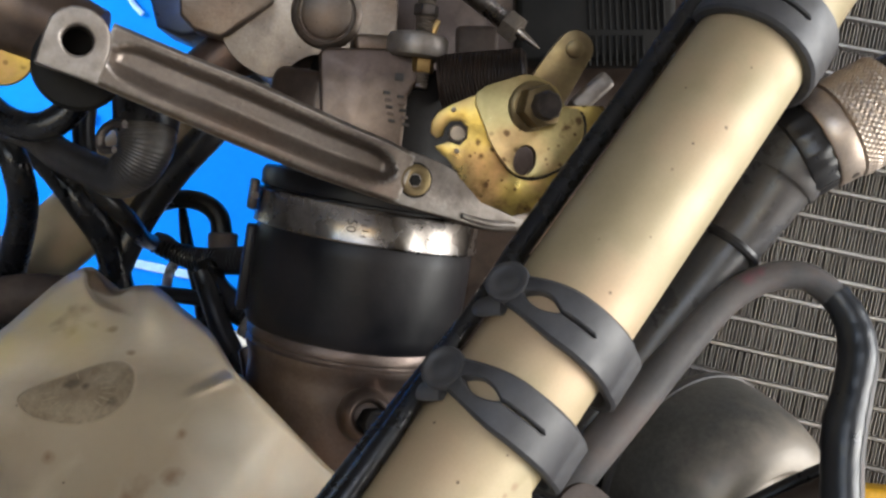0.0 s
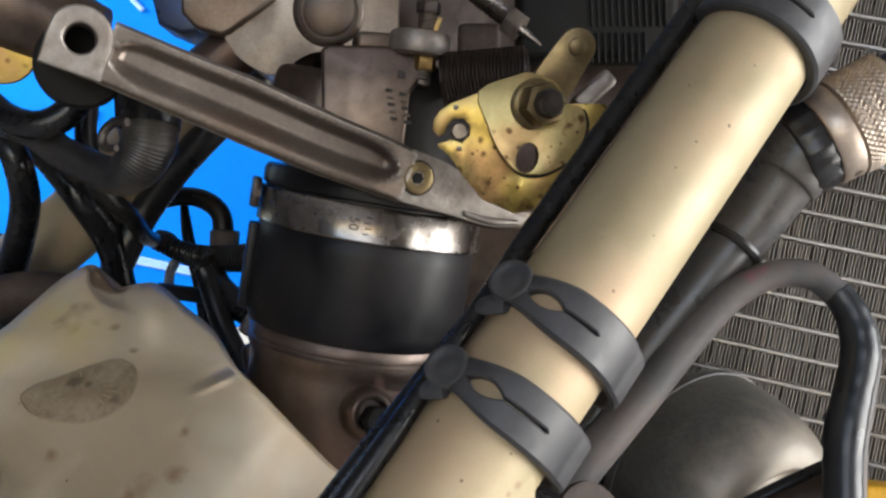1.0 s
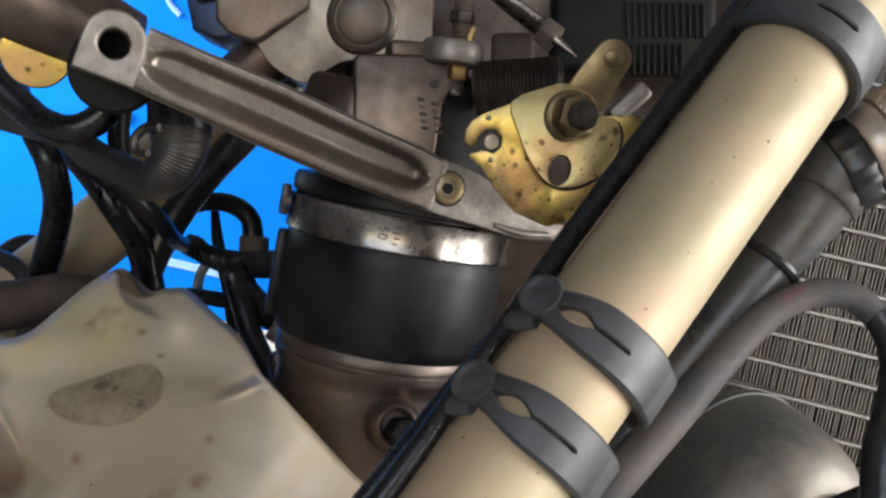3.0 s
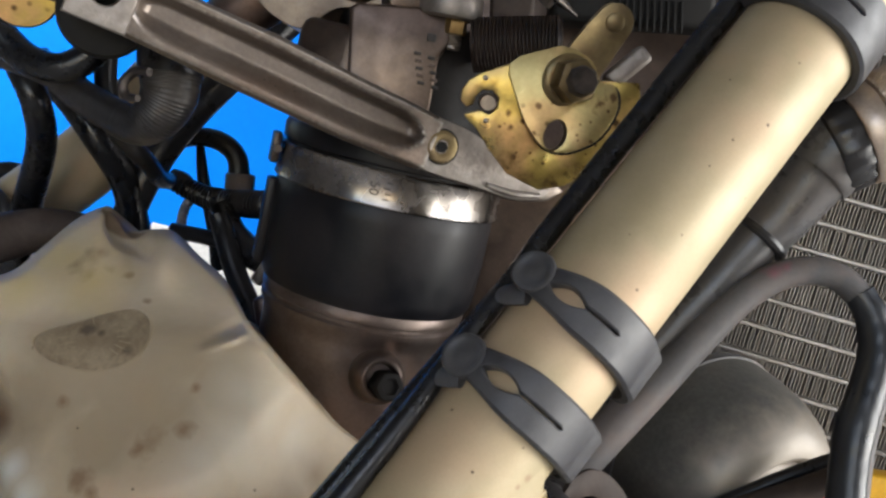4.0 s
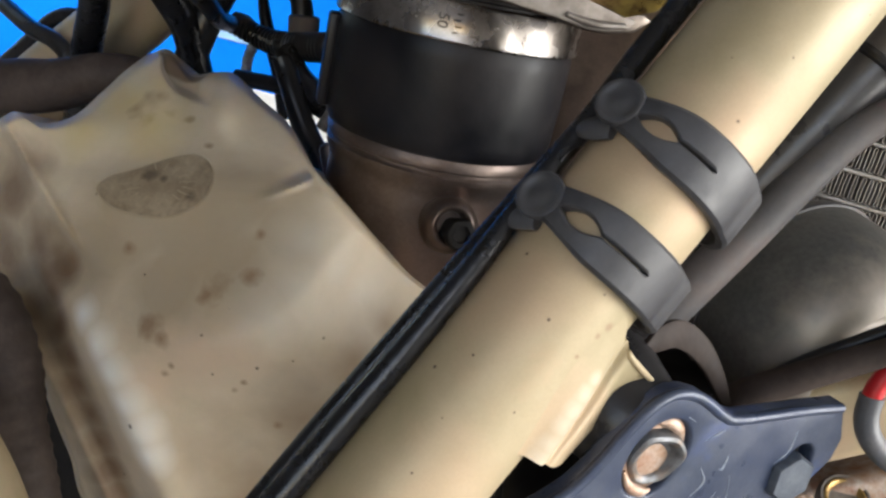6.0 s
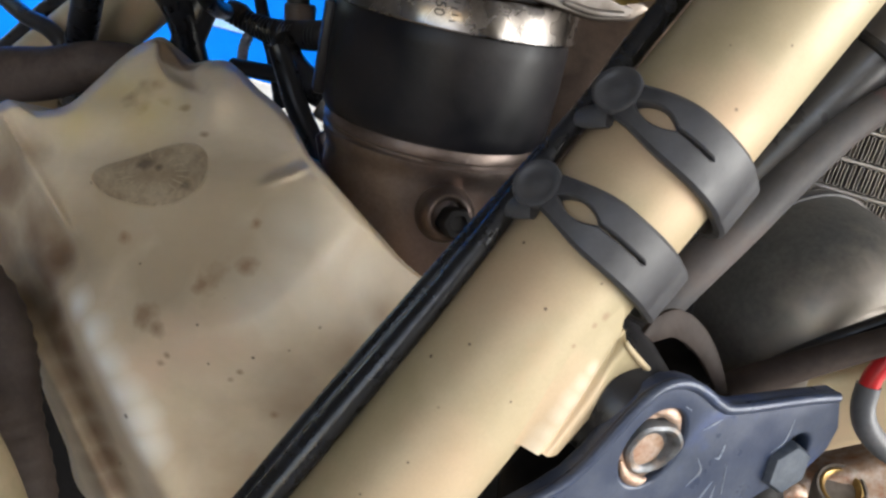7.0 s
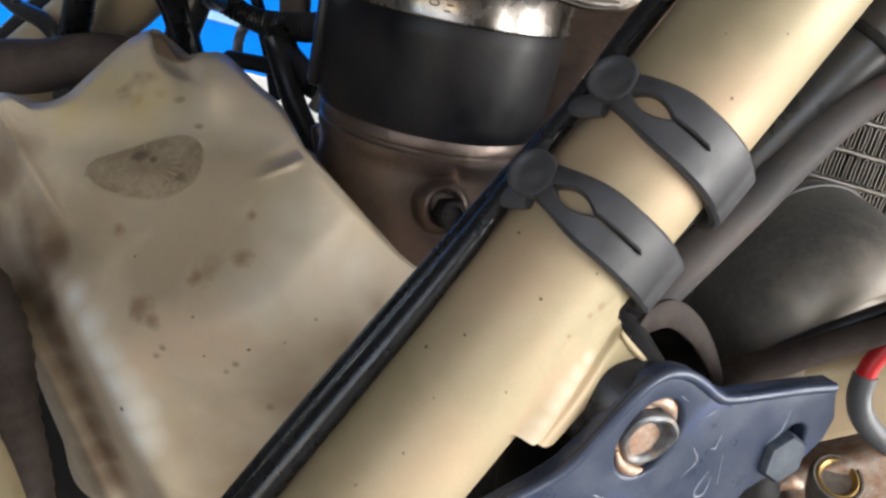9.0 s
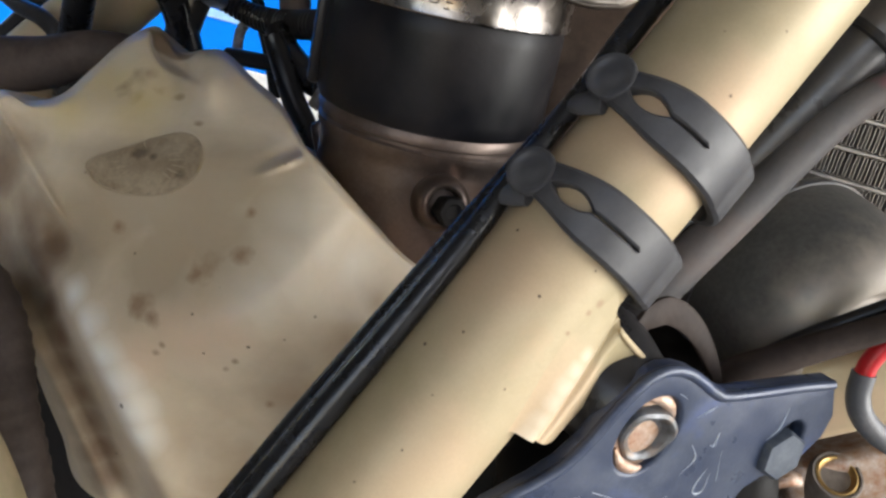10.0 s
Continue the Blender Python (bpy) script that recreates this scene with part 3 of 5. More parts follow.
stamp("50", 3.0, band_spot(267, -0.5) @ Matrix.Rotation(radians(-90), 4, "Z"), MARKING, clamp)
for k in range(4):
    part("stamped_bar", block(B(), band_spot(273 + 0.8 * (k % 2), -2.4 + 1.2 * k), (1.3, 0.3, 0.1), 0.04, 1), MARKING, clamp)

# ---- manifold below the boot ----
manifold = thing("intake_manifold", BC - 95 * BU, "brownish cast alloy intake manifold with a blanked port", "manifold")
part("neck", lathe(B(), [(20, -27), (23.9, -27.6), (24.5, -29.0), (24.4, -30.2), (23.8, -30.6), (23.8, -31.2), (24.3, -31.8), (24.2, -33.4), (23.3, -34.6), (23.0, -37), (22.9, -60), (23.8, -90), (20, -95)], bf, 80), MANIFOLD, manifold)
pm = facing((-15.6, 187.2, -35.6), (1, 0, 0), (0.25, -0.95, 0.12))
port = part("port_boss", lathe(B(), [(6.2, -6.5), (5.9, -3.6), (5.5, -2.2), (5.1, -1.4), (4.7, -0.7), (4.1, -0.35), (3.5, -0.6), (3.1, -1.3), (3.0, -3.4), (0, -3.4)], pm, 40), MANIFOLD, manifold)
part("blanking_screw", lathe(B(), [(3.3, -3.5), (3.2, 0.6), (2.8, 1.2), (1.8, 1.3), (1.5, 0.6), (0, 0.4)], pm @ Matrix.Translation((1.6, -1.4, 0)) @ Matrix.Rotation(radians(10), 4, "Y"), 24, wob=lambda a, h, r: r * (1 + 0.05 * math.cos(6 * a))), DARK_CAST, port, "dark dirty blanking screw")
tint_spots(MANIFOLD, [(BIKE @ (MM * (pm @ Vector(c_))), r_ * MM) for c_, r_ in (((2.0, -2.5, -1.0), 6.0), ((-5.0, -3.0, -2.5), 4.5), ((6.0, -4.5, -3.0), 5.0))], (0.035, 0.024, 0.019), 0.85, 0.8, 300.0, 0.1)
part("lug", block(B(), facing((-47, 222, -32), (1, 0, 0.2), CAMWARD), (5, 16, 8), 1.5), MANIFOLD, manifold)

# ---- carburettor ----
carb = thing("carburettor", BC + 9 * BU, "grey-brown cast carburettor body over a rubber boot", "carburettor")
# near black, so the throat's shade is in its colour
part("throat", lathe(B(), [(18, 7), (21.0, 8), (21.3, 11), (19.5, 13), (19.0, 33), (18.0, 35.5), (12, 36)], bf, 64), DARK_CAST, carb)
part("flange_face", slab(B(), [(-13.5, -17), (-13.8, 7.2), (-12.2, 8.2), (9.5, 8.2), (9.6, 4.0), (5.0, -2.0), (3.2, -17)], [], facing((-12.5, 188.0, 34.6), (1, 0.1, 0), (0.1, -1, 0)), 0, -14, 0.9, 3), CAST_BROWN, carb)
cf = facing((-26.4, 199, 52), (1, 0, 0), (0.05, -1, -0.08))
part("float_bowl", slab(B(), smooth_loop([(-23.5, -3.0), (-23.5, 6), (-21.8, 18), (-4, 22), (14.4, 18), (16.0, 5), (15.0, -5.6), (9.0, -7.8), (3.0, -8.0), (-4.0, -8.6), (-8.6, -11.4), (-12.5, -13.4), (-17.2, -11.6), (-21.2, -8.2)], 3), [], cf, 0.5, -36, 6.0, 6), CAST, carb)
part("top_flange", slab(B(), [(-32, 0), (-29, -3.4), (-23.5, -5.0), (-21.5, -4.2), (-11.5, 3.0), (-11, 10), (-32, 10)], [], cf, 2.4, -6, 0.9, 3), CAST, carb)
part("round_boss", lathe(B(), [(8.4, -3), (8.1, 0.4), (7.5, 1.3), (6.6, 1.6), (6.2, 1.0), (5.8, 0.9), (5.6, 1.7), (5.0, 2.1), (0, 2.3)], cf @ Matrix.Translation((0.3, 0.8, 0)), 48), CAST, carb)
part("inlet_arm", sweep(B(), [(-40.0, 206, 52), (-47.0, 206, 47.0), (-54.0, 206.5, 42.0), (-62, 208, 36)], [6.8, 6.6, 6.2, 6.0], 36, 8), MANIFOLD, carb, "smooth rounded inlet arm")
part("cheek", block(B(), facing((-31.5, 197, 31), (1, -0.45, -0.25), (-0.42, -1, 0.08)), (16, 18, 8), 3.0, 4), CAST_BROWN, carb)
for row, (x0, z0) in enumerate(((-9.2, 36.6), (-11.9, 31.2), (-9.0, 30.4))):
    for k in range(1 if row == 0 else 5):
        part("stamped_bar", block(B(), facing((x0 + 0.25 * k, 187.6 + (x0 + 12) * 0.10, z0 - 1.5 * k + (2.0 if row else 0)), (1, 0.2, -0.15), (0.1, -1, 0)), (1.5, 0.7, 0.2) if row else (1.8, 1.6, 0.2), 0.08, 1), CAST_BROWN if k % 2 else MARKING, carb)
# lug with its stop screw
lm = facing((-5.5, 190.5, 43.6), (1, 0, 0), (0.12, -0.1, 1))
lug = part("stop_lug", lathe(B(), [(5.2, -2.6), (6.3, -2.1), (6.6, -1.2), (6.6, 1.6), (6.2, 2.3), (5.2, 2.6)], lm, 40), CAST_WORN, carb)
part("arm", block(B(), facing((-13, 194, 44.2), (1, 0.3, 0.02), (0, 0, 1)), (14, 7.5, 4.2), 1.2, 3), CAST, carb)
screw = thing("stop_screw", (-4.3, 190, 36), "threaded stop screw with a brass-coloured nut", "screw")
sm = facing((-4.3, 189.8, 43.6), (1, 0, 0), (0.1, -0.1, 1))
part("shank", lathe(B(), [(1.6, -9.0), (1.9, -8.6)] + [(1.8 + 0.25 * (k % 2), -8.2 + 0.35 * k) for k in range(62)] + [(1.5, 14)], sm, 20), OLD_STEEL, screw)
part("nut", slab(B(), hexagon(2.8), [], sm, -2.3, -5.8, 0.35), BRASS, screw, "brass-coloured hexagon nut")
part("lock_nut", slab(B(), hexagon(2.7), [], sm, 8.6, 6.2, 0.3), DARK_STEEL, screw)
part("tab", block(B(), facing((-1.6, 189, 47.4), (0.4, 0, 1), CAMWARD), (3.2, 1.2, 1.0), 0.3), BRASS, screw)
adj = thing("cable_adjuster", (14, 189, 47), "threaded steel cable adjuster with a hexagon nut", "cable adjuster")
am = facing((14.4, 188.5, 47.6), (0, -1, 0), Vector((0.70, -0.15, -0.60)))
part("thread", lathe(B(), [(1.9 + 0.22 * (k % 2), -16 + 0.32 * k) for k in range(48)] + [(1.7, -0.5)], am, 20), STEEL, adj)
part("nut", slab(B(), hexagon(3.3), [], am, 2.2, -1.4, 0.4), OLD_STEEL, adj)
part("inner_cable", sweep(B(), [am @ Vector((0, 0, 2)), am @ Vector((0, 0, 8))], [1.3, 0.2], 10, 4), STEEL, adj)
solo("cable_stop_block", block(B(), facing((7.6, 200, 46.4), (1, 0.1, 0), CAMWARD), (9.5, 7, 7), 1.2, 3), BROWN_HOSE, "dark brown block beside the carburettor", "block")

# ---- return spring ----
helix = []
sp0, sp1 = Vector((-0.5, 190.5, 36.0)), Vector((17.5, 188.0, 37.0))
sd = (sp1 - sp0).normalized()
su = sd.orthogonal().normalized()
sv = sd.cross(su)
TURNS = 24
for k in range(TURNS * 10 + 1):
    a = 2 * math.pi * k / 10
    helix.append(sp0 + (sp1 - sp0) * (k / (TURNS * 10)) + 5.6 * (math.cos(a) * su + math.sin(a) * sv))
spring = thing("return_spring", sp0, "dark brown coiled throttle return spring", "spring")
part("coil", sweep(B(), helix, 0.40, 7, 1), SPRING, spring)
part("core", lathe(B(), [(4.9, 0), (4.9, 18.5)], facing(sp0, (0, -1, 0), sd), 24), SPRING, spring)

# ---- throttle wheel ----
qf = facing((19.3, 175.5, 27.5), (1, 0, 0), (0.02, -1, -0.12))
qf2 = facing((19.3, 175.5, 27.5), (1, 0, 0), (0.06, -1, 0.05))
wheel = thing("throttle_wheel", (19.3, 178, 12), "yellow zinc-plated throttle wheel with brown specks", "throttle wheel")
hook = [(-21.8, -4.4), (-21.6, -2.2), (-20.4, -0.4), (-18.4, 0.9), (-14.2, 2.6), (-8.6, 4.5), (-5.9, 6.2), (-2.0, 6.9), (3.1, 4.5), (4.9, 0.9), (7.1, 0.9), (12.7, 0.9), (13.5, -3.9), (9.9, -10.7), (5.6, -16.0), (-0.1, -19.9), (-5.3, -21.1), (-11.7, -18.3), (-15.7, -13.6), (-18.4, -9.6), (-20.6, -7.7), (-20.9, -7.0), (-19.0, -6.4)]
notch = [(-17.9, -6.6), (-16.0, -6.8), (-14.5, -5.4), (-14.4, -3.4), (-15.8, -2.1), (-17.7, -2.2), (-18.9, -3.5), (-19.1, -5.2)]
hole2 = ring_of(-3.3, -10.1, 2.2, 3.1, 20, -18)
part("rear_plate", slab(B(), hook + [(-18.2, -6.0)] + notch[1:7] + [(-19.3, -5.0), (-20.6, -5.6)], [hole2], qf, -0.6, -2.0, 0.25), ZINC, wheel)
part("front_plate", slab(B(), smooth_loop([(-12.8, 3.1), (-5.9, 6.2), (-2.0, 6.9), (3.1, 4.5), (4.9, 0.7), (7.7, 0.1), (8.5, -4.4), (5.9, -9.6), (2.5, -12.1), (-1.4, -13.4), (-5.5, -12.6), (-9.0, -8.4), (-11.2, -3.3)], 3), [hole2], qf2, 0.9, -0.2, 0.45, 3), ZINC_GREEN, wheel)
spot_rng = random.Random(11)
for paint, face, top, box, many in ((ZINC, qf, -0.6, (-17, 12, -20.5, 2), 46), (ZINC_GREEN, qf2, 0.9, (-9, 8, -12, 3), 14)):
    rust_spots = [(BIKE @ (MM * (face @ Vector((spot_rng.uniform(*box[:2]), spot_rng.uniform(*box[2:]), top)))), MM * spot_rng.choice((0.3, 0.35, 0.45, 0.55, 0.85))) for _ in range(many)]
    tint_spots(paint, rust_spots, (0.075, 0.038, 0.016), 0.9, 0.9, 600.0)
tint_spots(ZINC, [(BIKE @ (MM * (qf @ Vector((x, y, -0.6)))), r * MM) for x, y, r in ((-12.5, -16.0, 3.0), (-8.5, -19.0, 2.6), (-3.5, -20.0, 2.2), (2.5, -17.0, 2.0))], (0.20, 0.125, 0.05), 0.85, 1.6, 900.0, 0.0)
tint_spots(ZINC, [(BIKE @ (MM * (qf @ Vector(p))), r * MM) for p, r in (((-20, -3, 0), 6.0), ((-15, 2, 0), 5.0), ((-8, 5, 0), 4.0), ((-17, -9, 0), 3.0))], (0.24, 0.155, 0.085), 0.75, 0.7, 300.0, 0.1)
# black slab stands in for the shade in the gap between plates
part("groove_shade", slab(B(), smooth_loop([(-12.2, 1.9), (-6.2, 5.4), (-2.0, 6.0), (2.6, 3.8), (4.4, 0.2), (8.4, -0.2), (9.4, -4.4), (6.7, -9.95), (2.9, -12.7), (-1.4, -13.95), (-5.4, -12.75), (-8.8, -8.4), (-10.9, -3.4)], 3), [hole2], qf, -0.35, -0.55, 0.05, 1), COVER_BLACK, wheel, "black strip for the shade between the plates")
part("cable_pin", lathe(B(), [(1.7, -5), (1.7, 0.4), (1.4, 0.7), (0, 0.7)], qf @ Matrix.Translation((-16.5, -4.5, 0)), 24), OLD_STEEL, wheel, "round steel cable end")
for x, y in ((-17.2, 0.2), (-16.6, -8.0)):
    part("dimple", lathe(B(), [(0.55, -0.3), (0.5, 0.12), (0.3, 0.2), (0, 0.2)], qf @ Matrix.Translation((x, y, 0)), 12), OLD_STEEL, wheel)
nm = facing(qf @ Vector((-1.6, 0.6, 0.6)), (1, 0, 0), (0.32, -0.92, -0.1))
nut = part("flange_nut", lathe(B(), [(5.0, -0.5), (5.2, 0.6), (4.6, 1.2), (4.2, 1.3)], nm, 40), ZINC_DULL, wheel, "dull zinc flange nut")
part("hexagon", slab(B(), hexagon(4.4), [], nm, 5.4, 1.0, 0.45), ZINC_DULL, nut)
part("shaft_end", lathe(B(), [(2.9, 4), (2.9, 7.4), (2.5, 7.9), (0, 7.7)], nm, 8), DARK_STEEL, nut)
af = facing(qf @ Vector((0, 2, -1.8)), (0.55, 0, 0.83), (0.1, -1, -0.2))
arm = part("arm", slab(B(), [(-4, -4.2), (4, -4.4), (9, -3.9)] + [(12.2 + 3.7 * math.cos(radians(a)), 3.7 * math.sin(radians(a))) for a in range(-90, 91, 15)] + [(9, 4.0), (-4, 4.2)], [], af, 0.4, -1.4, 0.3), ZINC_DULL, wheel, "dull zinc lever arm with a rounded end")
part("rivet", lathe(B(), [(1.9, 0.2), (1.8, 0.8), (1.2, 1.1), (0, 1.1)], af @ Matrix.Translation((12.2, 0, 0)), 20), ZINC_DULL, arm)
solo("lever_stop", block(B(), facing((31, 186, 32.5), (1, 0, 0.9), CAMWARD), (10, 4, 5), 1.0, 3), CAST_WORN, "small pale cast metal stop behind the lever", "stop")

# ---- cast bracket across the carburettor ----
P1, P2 = Vector((-63.2, 153.0, 36.1)), Vector((-5.4, 181.0, 14.0))
kf = facing(P1, P2 - P1, (0.385, -0.911, -0.147))
bracket = thing("cast_bracket", P2, "cast aluminium bracket arm with a channel and two bosses", "bracket")
def channel(x0, x1, steps=72, across=44):
    """The arm between its two ends: rounded rims above and below, and a smooth spoon-ended trough between them."""
    bm = B()
    rings = []
    for i in range(steps + 1):
        x = x0 + (x1 - x0) * i / steps
        top = float(np.interp(x, [4, 17, 30, 48, 60, 70], [5.4, 5.5, 5.9, 5.5, 5.5, 4.9]))
        low = float(np.interp(x, [4, 18, 33, 48, 63, 70], [-5.9, -6.3, -6.7, -6.9, -6.3, -6.0]))
        near_end = max(0.0, 1 - (x - x0 - 1.0) / 6.0, 1 - (x1 - 3.0 - x) / 7.0)
        reach = math.sqrt(max(0.0, 1 - min(1.0, near_end) ** 2))
        row = [bm.verts.new(kf @ Vector((x, top, -7.0)))]
        for j in range(across + 1):
            f = j / across
            h = -1.5 * (1 - ramp(f, 0.0, 0.07)) - 1.5 * (1 - ramp(1 - f, 0.0, 0.08))
            q = (f - 0.50) / (0.36 * reach + 1e-3)
            h -= 3.5 * ramp(q, -1.0, -0.52) * (1 - ramp(q, 0.0, 1.0)) * ramp(reach, 0.0, 0.75)
            h -= 0.5 * ramp(x, x1 - 8, x1)
            row.append(bm.verts.new(kf @ Vector((x, top + (low - top) * f, h))))
        row.append(bm.verts.new(kf @ Vector((x, low, -7.0))))
        rings.append(row)
    for p, q in zip(rings, rings[1:]):
        for j in range(len(p) - 1):
            bm.faces.new((p[j], p[j + 1], q[j + 1], q[j]))
        bm.faces.new((p[-1], p[0], q[0], q[-1]))
    bm.faces.new(rings[0])
    bm.faces.new(rings[-1])
    return bm


part("channel_arm", channel(4.5, 66.0), CAST_ARM, bracket, smooth=60)
part("end_web", slab(B(), [(64.5, 5.0), (69.0, 5.7), (75.8, 5.2), (83.5, 3.0), (92.4, 2.0), (97.0, 3.2), (99.5, 2.6), (96.8, -1.0), (91.5, -3.4), (85.9, -4.6), (78.5, -5.0), (68.2, -6.0), (64.5, -6.0)], [], kf, -2.4, -7.5, 0.8, 3), CAST, bracket)
pad_out = [(-5.1, -6.3), (-5.4, -1.0), (-5.3, 1.6)] + [(-0.1 + 5.4 * math.cos(radians(a)), 0.6 + 5.2 * math.sin(radians(a))) for a in range(165, 9, -15)] + [(5.5, -0.3), (5.5, -5.9)]
pad = part("mounting_pad", slab(B(), pad_out, [ring_of(0, 0, 2.6, k=28)], kf, 0.8, -8, 0.5, 3), CAST_WORN, bracket, "worn grey pad with a bolt hole")
# black disc in place of the shade down the bolt hole
part("hole_shade", lathe(B(), [(2.62, -8.4), (2.62, -7.8), (0, -7.8)], kf, 28), COVER_BLACK, pad)
lug_out = smooth_loop([(64.2, 4.2), (66.5, 5.2), (72, 5.4), (77, 4.6), (82, 3.0), (88, 1.6), (92, 1.0), (95.0, 1.0), (93.4, -1.6), (86.9, -3.9), (78.5, -4.6), (69, -5.6), (64.4, -4.9)], 3)
lugk = part("screw_lug", slab(B(), lug_out, [], kf, -0.7, -7, 0.8, 3), CAST_WORN, bracket)
part("countersunk_screw", lathe(B(), [(3.3, -1.2), (3.35, -0.6), (3.1, -0.46), (1.7, -0.56), (1.4, -0.7), (1.3, -1.6), (0, -1.6)], kf @ Matrix.Translation((67.9, 0, 0)), 36), ZINC_DULL, lugk, "brown-gold socket screw")
# raised black ring in place of the shaded gap round the screw
part("gap_shade", lathe(B(), [(3.3, -0.9), (3.32, -0.66), (3.7, -0.64), (3.8, -0.9)], kf @ Matrix.Translation((67.9, 0, 0)), 36), COVER_BLACK, lugk, "black ring for the shade round the screw")
# solid black hexagon in place of the shade inside the socket
part("socket", slab(B(), hexagon(1.25), [], kf @ Matrix.Translation((67.9, 0, 0)), -0.3, -1.4, 0.05, 1), COVER_BLACK, lugk)
part("end_ridge", sweep(B(), [kf @ Vector(p) for p in ((80.5, -3.2, -0.6), (87, -2.6, -0.3), (93, -0.7, -0.5))], [0.6, 0.8, 0.6], 12, 6), CAST_WORN, lugk)

# what stands behind the bracket's free end
solo("rear_casting", sweep(B(), [(-115, 164, 62), (-98, 167, 53), (-82, 170, 46), (-68, 173, 40)], [11, 10, 9, 7.0], 24, 8), CAST_BROWN, "dark brown cast metal arm behind the bracket", "casting")
gm = facing((-84.4, 168, 37.6), (1, 0, 0), (0.25, -1, -0.2))
gd = thing("zinc_disc", (-81.5, 168, 26), "yellow zinc disc behind the bracket", "disc")
part("disc", lathe(B(), [(0, -1), (6.4, -1), (6.6, 0), (6.3, 0.7), (0, 0.9)], gm, 40), ZINC, gd)
solo("rubber_grommet", lathe(B(), [(5, -7), (9.2, -5), (9.8, -1), (9.3, 2), (6, 3), (0, 3)], facing((-68.5, 166, 34.4), (1, 0, 0), (0.3, -0.95, 0)) @ Matrix.Scale(0.86, 4), 40), COVER_BLACK, "round black rubber grommet behind the bracket", "grommet")
cb = thing("plastic_connector", (-69, 232, 54), "dark blue-black moulded plastic connector", "connector")
part("shell", slab(B(), [(-7, -4.5), (-1, -7), (7, -6), (9.5, 4), (8, 14), (-11, 12)], [], facing((-67.0, 230, 62), (1, 0, 0), CAMWARD), 2, -14, 1.0, 3), NAVY, cb)
part("terminal", block(B(), facing((-56.5, 226, 54.6), (1, 0, 0.2), CAMWARD), (5.5, 2.6, 3), 0.5), PALE, cb)
part("rim", block(B(), facing((-62, 226, 68), (1, 0, 0.25), CAMWARD), (22, 2.4, 3), 0.6), BRASS, cb)

# ---- far frame tube and hoses on the far side ----
solo("far_frame_tube", sweep(B(), [(-190, 262, -66), (-150, 260, -26), (-110, 258, 5), (-85, 256, 30), (-70, 255.5, 45)], 10.3, 40, 8), CHAMPAGNE, "champagne-painted frame tube on the far side", "frame tube")
cn = thing("corrugated_hose", (-61, 186, 15), "fine-ribbed black hose with a rubber end sleeve", "hose")
part("ribbed_bend", sweep(B(), [(-118, 206, 33), (-95.1, 200, 27.0), (-84, 195, 20.6), (-71, 189, 15.2), (-65.4, 186.0, 16.6), (-62.2, 184.8, 21.3), (-62.0, 184.8, 26)], [3.6, 3.6, 3.6, 4.0, 4.9, 5.7, 6.1], 28, 8, ripple=(0.11, 0.62)), DUSTY_BLACK, cn)
part("sleeve", sweep(B(), [(-62.0, 184.6, 24.8), (-62.2, 185.5, 30), (-63.0, 187, 37)], [6.5, 6.8, 6.8], 28, 8), RUBBER, cn, "smooth black rubber sleeve")
part("clip", sweep(B(), [(-64.0, 178.2, 25.2), (-67.6, 180.3, 25.4), (-70.0, 180.6, 23.0), (-69.4, 180.4, 20.4), (-66.4, 178.6, 20.0)], [0.9, 1.0, 1.0, 1.0, 0.7], 10, 6), DARK_STEEL, cn, "steel wire clip")


def hose(pts, rad, material, label, category="hose", ripple=None, flat=1.0):
    return solo("rubber_hose" if category == "hose" else category.replace(" ", "_"), sweep(B(), pts, rad, 18, 9, ripple=ripple, flat=flat), material, label, category, "hoses on the far side")


hose([(-128, 228, 62), (-118, 220, 44), (-107.7, 215, 28), (-103.6, 215, 19.4), (-107.4, 226, 8.8), (-118, 240, -9), (-126, 250, -26)], [3.4, 3.4, 3.4, 3.5, 3.7, 4.0, 4.0], VINYL, "thick shiny black hose hanging in a bend")
hose([(-80, 204, 44), (-82.6, 205, 34.2), (-83.2, 205, 25), (-80.8, 206, 14.5), (-76.5, 214, 7.5), (-79, 232, 3), (-86.5, 262, 2.0)], [2.5, 2.5, 2.5, 2.5, 2.3, 2.2, 2.4], RUBBER, "thin black hose hanging behind the bracket")
hose([(-117, 243, 33), (-105.7, 240, 22), (-98.8, 240, 13), (-93.4, 246, 1.7), (-92.0, 250, -9), (-90, 254, -24)], 4.1, VINYL, "black hose running down behind the white tank")
hose([(-40, 258, 62), (-64.0, 248, 33.8), (-75.5, 248, 21.6), (-84.0, 250, 11), (-90, 250, 0.2), (-96, 250, -14)], 4.4, RUBBER, "black hose beside the far frame tube")
hose([(-112, 190, 43), (-99, 190, 31.5), (-92.8, 189, 27.2), (-85.8, 188, 25.9), (-80.2, 188.5, 29.0), (-76.8, 190, 36), (-76, 193, 46)], [3.6, 3.4, 3.3, 3.2, 3.2, 3.4, 3.4], VINYL, "shiny black hose curving under the bracket")
hose([(-165, 236, -22), (-136, 231, -16.5), (-121, 230, -14.9), (-107, 230, -11.6), (-92, 231, -12)], [7.5, 7.2, 6.6, 5.4, 4.0], BROWN_HOSE, "dusty dark brown hose behind the white tank")
hose([(-152, 262, 4), (-138, 250, -1.5), (-128.4, 244, -4.4), (-123.9, 242, -8.6), (-128, 242, -12.6), (-142, 243, -14.4), (-156, 246, -14)], 2.3, RUBBER, "thin black cable bent in a loop", "cable")
